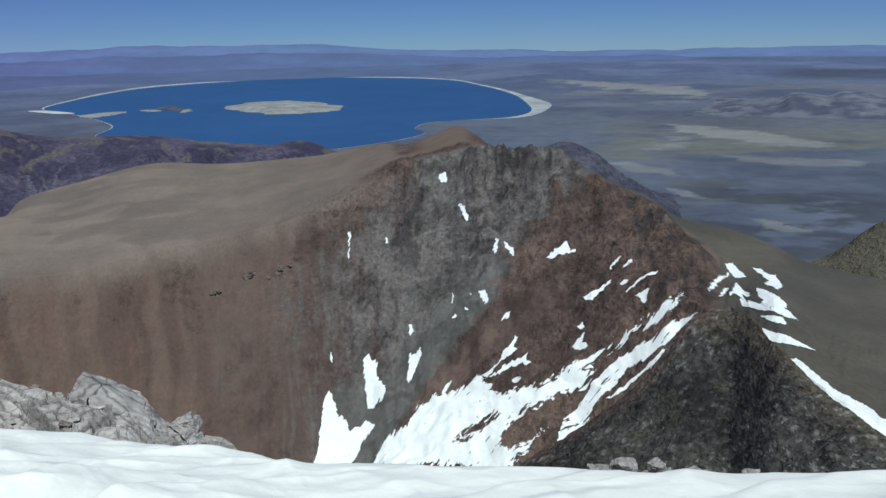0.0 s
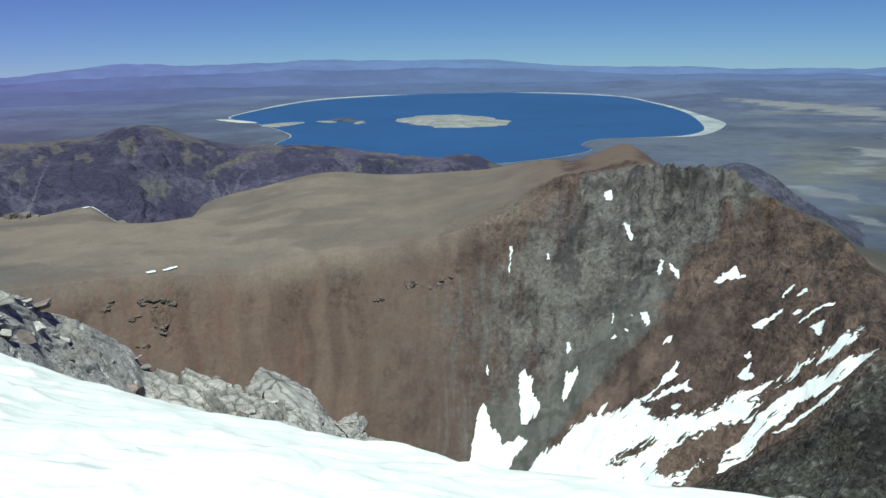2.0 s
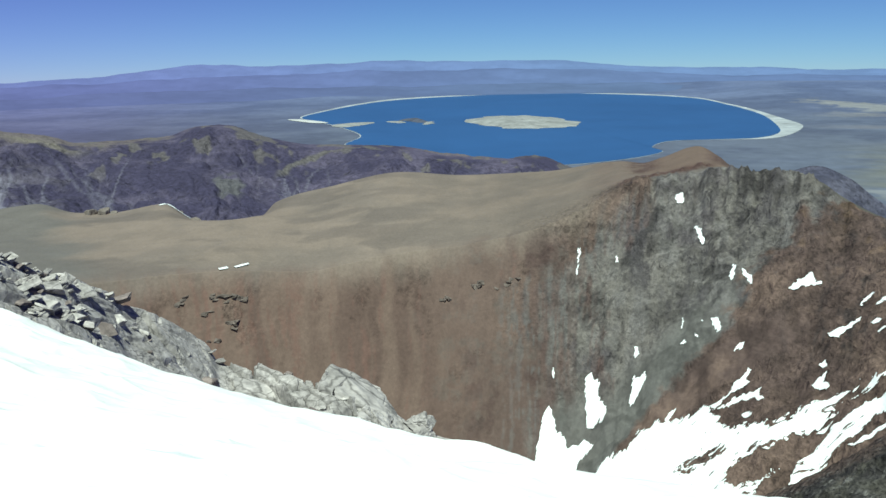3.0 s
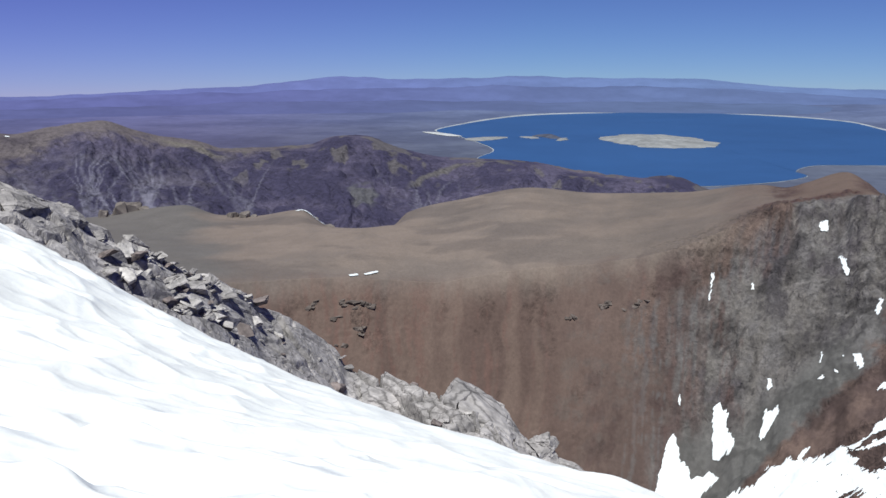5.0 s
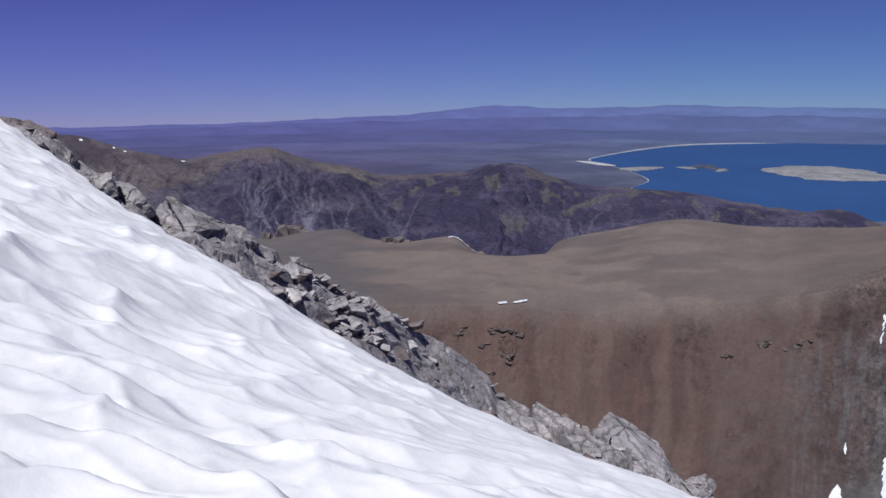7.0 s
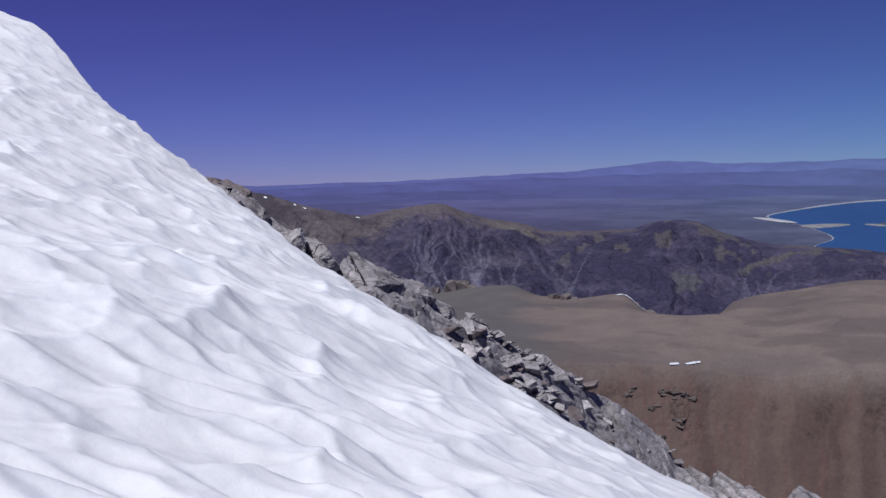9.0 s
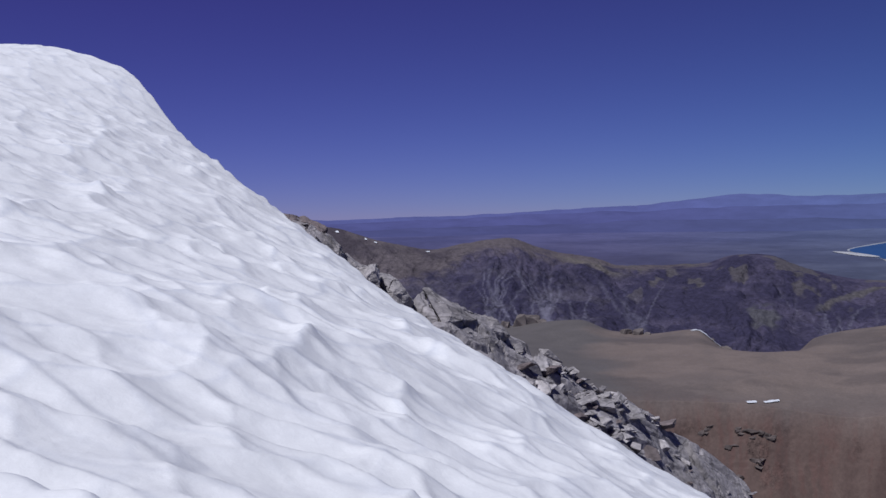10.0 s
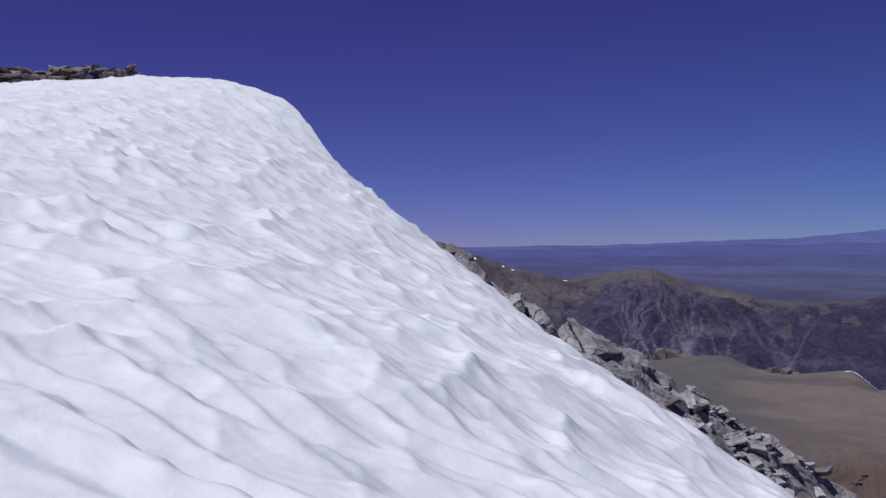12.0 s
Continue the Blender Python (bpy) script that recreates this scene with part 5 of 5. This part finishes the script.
def boulder(az, el, r, size, turn, seed, label, mat=None, flat=0.8, points=18, splits=1):
    x, y, z = polar(az, r, r * rise(el))
    rs = random.Random(seed + 900)
    planes = []
    for _ in range(splits):
        no = Vector((rs.gauss(0, 1), rs.gauss(0, 1), rs.gauss(0, 0.5))).normalized()
        planes.append((no * rs.uniform(-0.12, 0.12), no))
    ob = tagged(new("boulder"), label, "boulder", "boulders on the outcrop")
    ob.matrix_world = pose(x, y, z, *turn)
    for k, me in enumerate(piece_mesh(seed, points, flat, planes, 0.042)):
        me.materials.append(mat or M_ROCK)
        p = new("block" if k == 0 else "split_slab", me)
        p.parent = ob
        p.scale = size
    return ob


boulder(-21.9, -22.85, 29.3, (3.4, 2.3, 2.0), (4, 32, 12), 1, "large grey slab with a cracked face by the snow", flat=0.85, points=26, splits=2)
boulder(-24.4, -22.6, 29.8, (1.8, 1.6, 2.0), (-15, -10, 60), 2, "grey angular block beside a large slab")
boulder(-18.2, -24.4, 28.8, (1.5, 1.2, 1.1), (25, -15, 30), 3, "split grey block at the end of the outcrop")
boulder(-17.5, -23.6, 29.0, (0.8, 0.8, 0.7), (5, 40, 10), 4, "small rounded grey block perched on the outcrop")
boulder(-16.4, -25.6, 28.6, (1.2, 1.0, 0.8), (0, 20, 80), 5, "low grey stone at the end of the outcrop")
boulder(-32.6, -19.6, 31.0, (2.6, 1.8, 0.8), (6, 24, 10), 6, "smooth tilted grey slab", flat=0.7)
boulder(-35.0, -17.6, 30.6, (2.5, 2.0, 0.9), (8, 28, -10), 7, "broad tilted grey slab", flat=0.7)
boulder(-32.0, -20.2, 30.4, (1.2, 1.0, 1.1), (-10, 10, 15), 8, "dark angular block under a slab", M_RUST)
boulder(-28.3, -21.0, 31.0, (2.2, 1.6, 1.2), (0, 16, 40), 9, "cracked grey bedrock block", flat=0.7)
boulder(-51.0, -8.0, 26.0, (2.1, 1.6, 1.6), (8, 14, 10), 10, "rounded grey bedrock hump beside the snow", points=24)
boulder(-49.3, -8.6, 26.5, (1.8, 1.6, 1.6), (0, 20, 50), 11, "cracked grey bedrock hump", points=22, splits=2)
boulder(-47.4, -9.0, 27.0, (1.4, 1.2, 1.2), (12, -8, 0), 12, "grey angular block with a dark split")
boulder(-46.1, -10.3, 27.0, (0.8, 0.8, 0.9), (0, 10, 33), 13, "small dark grey block")
boulder(-53.3, -6.0, 25.6, (1.25, 1.0, 0.95), (10, 24, 10), 14, "pale grey block with a clean face", M_PALE)
boulder(-55.0, -5.3, 25.2, (0.7, 0.7, 0.9), (0, -20, 40), 15, "pale wedge of rock at the snow's edge", M_PALE)
boulder(-56.0, -5.1, 26.0, (0.9, 0.8, 1.0), (0, 10, 70), 16, "grey block on the outcrop")
boulder(-57.1, -3.9, 26.4, (0.9, 0.8, 0.9), (20, 0, 20), 17, "grey-brown block on the outcrop")
boulder(-58.3, -2.3, 27.0, (1.2, 0.9, 0.7), (0, 25, 0), 18, "rust-brown rock at the outcrop's top", M_RUST)
boulder(-59.7, -1.7, 27.2, (1.1, 0.9, 0.7), (0, 15, 50), 19, "rust-brown rubble at the outcrop's top", M_RUST)

boulder(11.7, -27.22, 27.5, (0.9, 0.7, 0.62), (6, 14, 20), 20, "pale grey angular rock beyond the snow's lip", flat=0.9)
boulder(13.95, -27.2, 27.6, (0.56, 0.55, 0.52), (0, -12, 50), 21, "small pale block beyond the snow's lip", flat=0.9)
boulder(10.2, -27.7, 27.4, (0.9, 0.7, 0.45), (0, 8, 0), 22, "low grey rock beyond the snow's lip", flat=0.7)
boulder(16.3, -27.35, 27.4, (0.7, 0.6, 0.35), (0, 8, 30), 23, "low grey rock beyond the snow's lip", flat=0.7)
boulder(19.9, -27.2, 27.4, (0.9, 0.6, 0.35), (0, -6, 70), 24, "low grey rock beyond the snow's lip", flat=0.7)

# loose stones of the outcrop
rnd = random.Random(7)
stones = [stone_mesh("stone", 50 + k, points=12 + k, flat=(0.4, 0.55, 0.3, 0.45, 0.6, 0.35)[k], cuts=1, rough=0.04) for k in range(6)]
mats = (M_ROCK, M_ROCK, M_PALE, M_PALE, M_RUST)
stone_sets = {}
for k, me in enumerate(stones):
    for m in mats:
        if (k, m.name) not in stone_sets:
            c = me.copy()
            c.materials.append(m)
            stone_sets[k, m.name] = c


def stone(x, y, z, size, label, group, kinds=mats):
    me = stone_sets[rnd.randrange(6), rnd.choice(kinds).name]
    ob = tagged(new("stone", me), label, "stone", group)
    ob.matrix_world = pose(x, y, z, rnd.gauss(0, 14), rnd.gauss(8, 14), rnd.uniform(0, 360)) @ Matrix.Diagonal((size * rnd.uniform(0.8, 1.5), size * rnd.uniform(0.7, 1.1), size * rnd.uniform(0.6, 1.0), 1))
    return ob


for k in range(180):
    dense = k < 135
    a = rnd.gauss(-40.8, 2.4) if dense else rnd.uniform(-61, -15)
    v = rnd.uniform(0.55, 1.04)
    x, y, z = (float(c) for c in outcrop(a, v))
    size = rnd.choice((0.16, 0.22, 0.28, 0.36, 0.48, 0.65)) if dense else rnd.choice((0.15, 0.2, 0.28, 0.4))
    stone(x, y, z + 0.1 * size, size, "flat frost-split stone in a jumble on the outcrop" if dense else "loose angular stone on the grey outcrop", "stones of the outcrop")
# rubble on the snow's crown, and by its lower lip
MY, MU = np.meshgrid(np.linspace(1.5, 9.0, 90), np.linspace(-1, 1, 24))
mound_x = -34.4 + 1.5 * MU + 0.2 * fbm(MY, MU, 0, 3, 601)
mound_h = (1 - MU ** 2) * smooth(9.0, 7.4, MY) * (0.55 + 0.3 * fbm(MY / 1.2, MU, 0, 4, 603))
thing("rubble_mound", grid_mesh("rubble_mound", np.stack([mound_x, MY, snow_height(mound_x, MY) - 0.08 + mound_h], -1)), M_RUST, "low mound of rust-brown rubble melted out of the snow", "rubble", kind="structure")
for k in range(100):
    u, y = rnd.uniform(-0.2, 0.9), rnd.uniform(1.8, 8.5)
    x = -34.4 + 1.5 * u
    lift = (1 - u * u) * float(smooth(9.0, 7.4, np.array(y))) * 0.55
    z = float(snow_height(np.array(x), np.array(y)))
    size = rnd.choice((0.26, 0.36, 0.5, 0.66))
    stone(x, y, z + lift + 0.12 * size, size, "dark stone of the rubble on the snow's crown", "rubble on the snow's crown", (M_RUST, M_RUST, M_RUST, M_ROCK))
for a, e, r, dims in ((-30.7, -10.3, 698, (12, 5, 4)), (-31.6, -9.75, 715, (6, 4, 2.5)), (-44.3, -9.0, 790, (8, 6, 11)), (-43.3, -8.8, 792, (15, 9, 17)), (-42.6, -8.85, 795, (17, 7, 18)), (-42.0, -8.9, 795, (10, 7, 10)), (-36.8, -9.5, 752, (14, 8, 9)), (-36.0, -9.5, 752, (13, 7, 10)), (-35.4, -9.55, 750, (8, 6, 6))):
    x, y, z = polar(a, r, r * rise(e))
    ob = thing("crag", stone_mesh("crag", int(-a * 10), points=22, flat=0.9, cuts=2, rough=0.08), M_CRAG, "small brown crag on the plateau's far edge", "crag", "crags of the plateau")
    ob.matrix_world = pose(x, y, z, 0, 0, a * 7) @ Matrix.Diagonal((*dims, 1))
# dark crags standing out of the cirque wall
M_WALLCRAG = material("dark wall crag rock", (0.118, 0.096, 0.086), grain=(0.8, 0.5), stain=(0.2, 0.3), bump=(1.2, 0.5), tones=(0.75, 1.25))
rk = random.Random(19)
for a0, v0, count in ((-32.0, 1.88, 4), (-30.0, 1.87, 4), (-28.6, 1.86, 9), (-30.6, 1.79, 3), (-29.0, 1.74, 5), (-30.3, 1.67, 2), (-15.3, 1.75, 3), (-12.9, 1.78, 4), (-11.1, 1.765, 6)):
    for _ in range(count):
        a, v = a0 + rk.gauss(0, 0.3), v0 + rk.gauss(0, 0.014)
        x, y, z = (float(c) for c in massif(a, v))
        ob = thing("crag", stone_mesh("crag", rk.randrange(900), points=14, flat=0.8, cuts=1, rough=0.09), M_WALLCRAG, "small dark crag standing out of the cirque wall", "crag", "crags of the cirque wall")
        ob.matrix_world = pose(x, y, z - 0.95, rk.uniform(-15, 15), rk.uniform(-15, 15), rk.uniform(0, 360)) @ Matrix.Diagonal((rk.uniform(3, 6), rk.uniform(3, 5), rk.uniform(2.2, 3.6), 1))
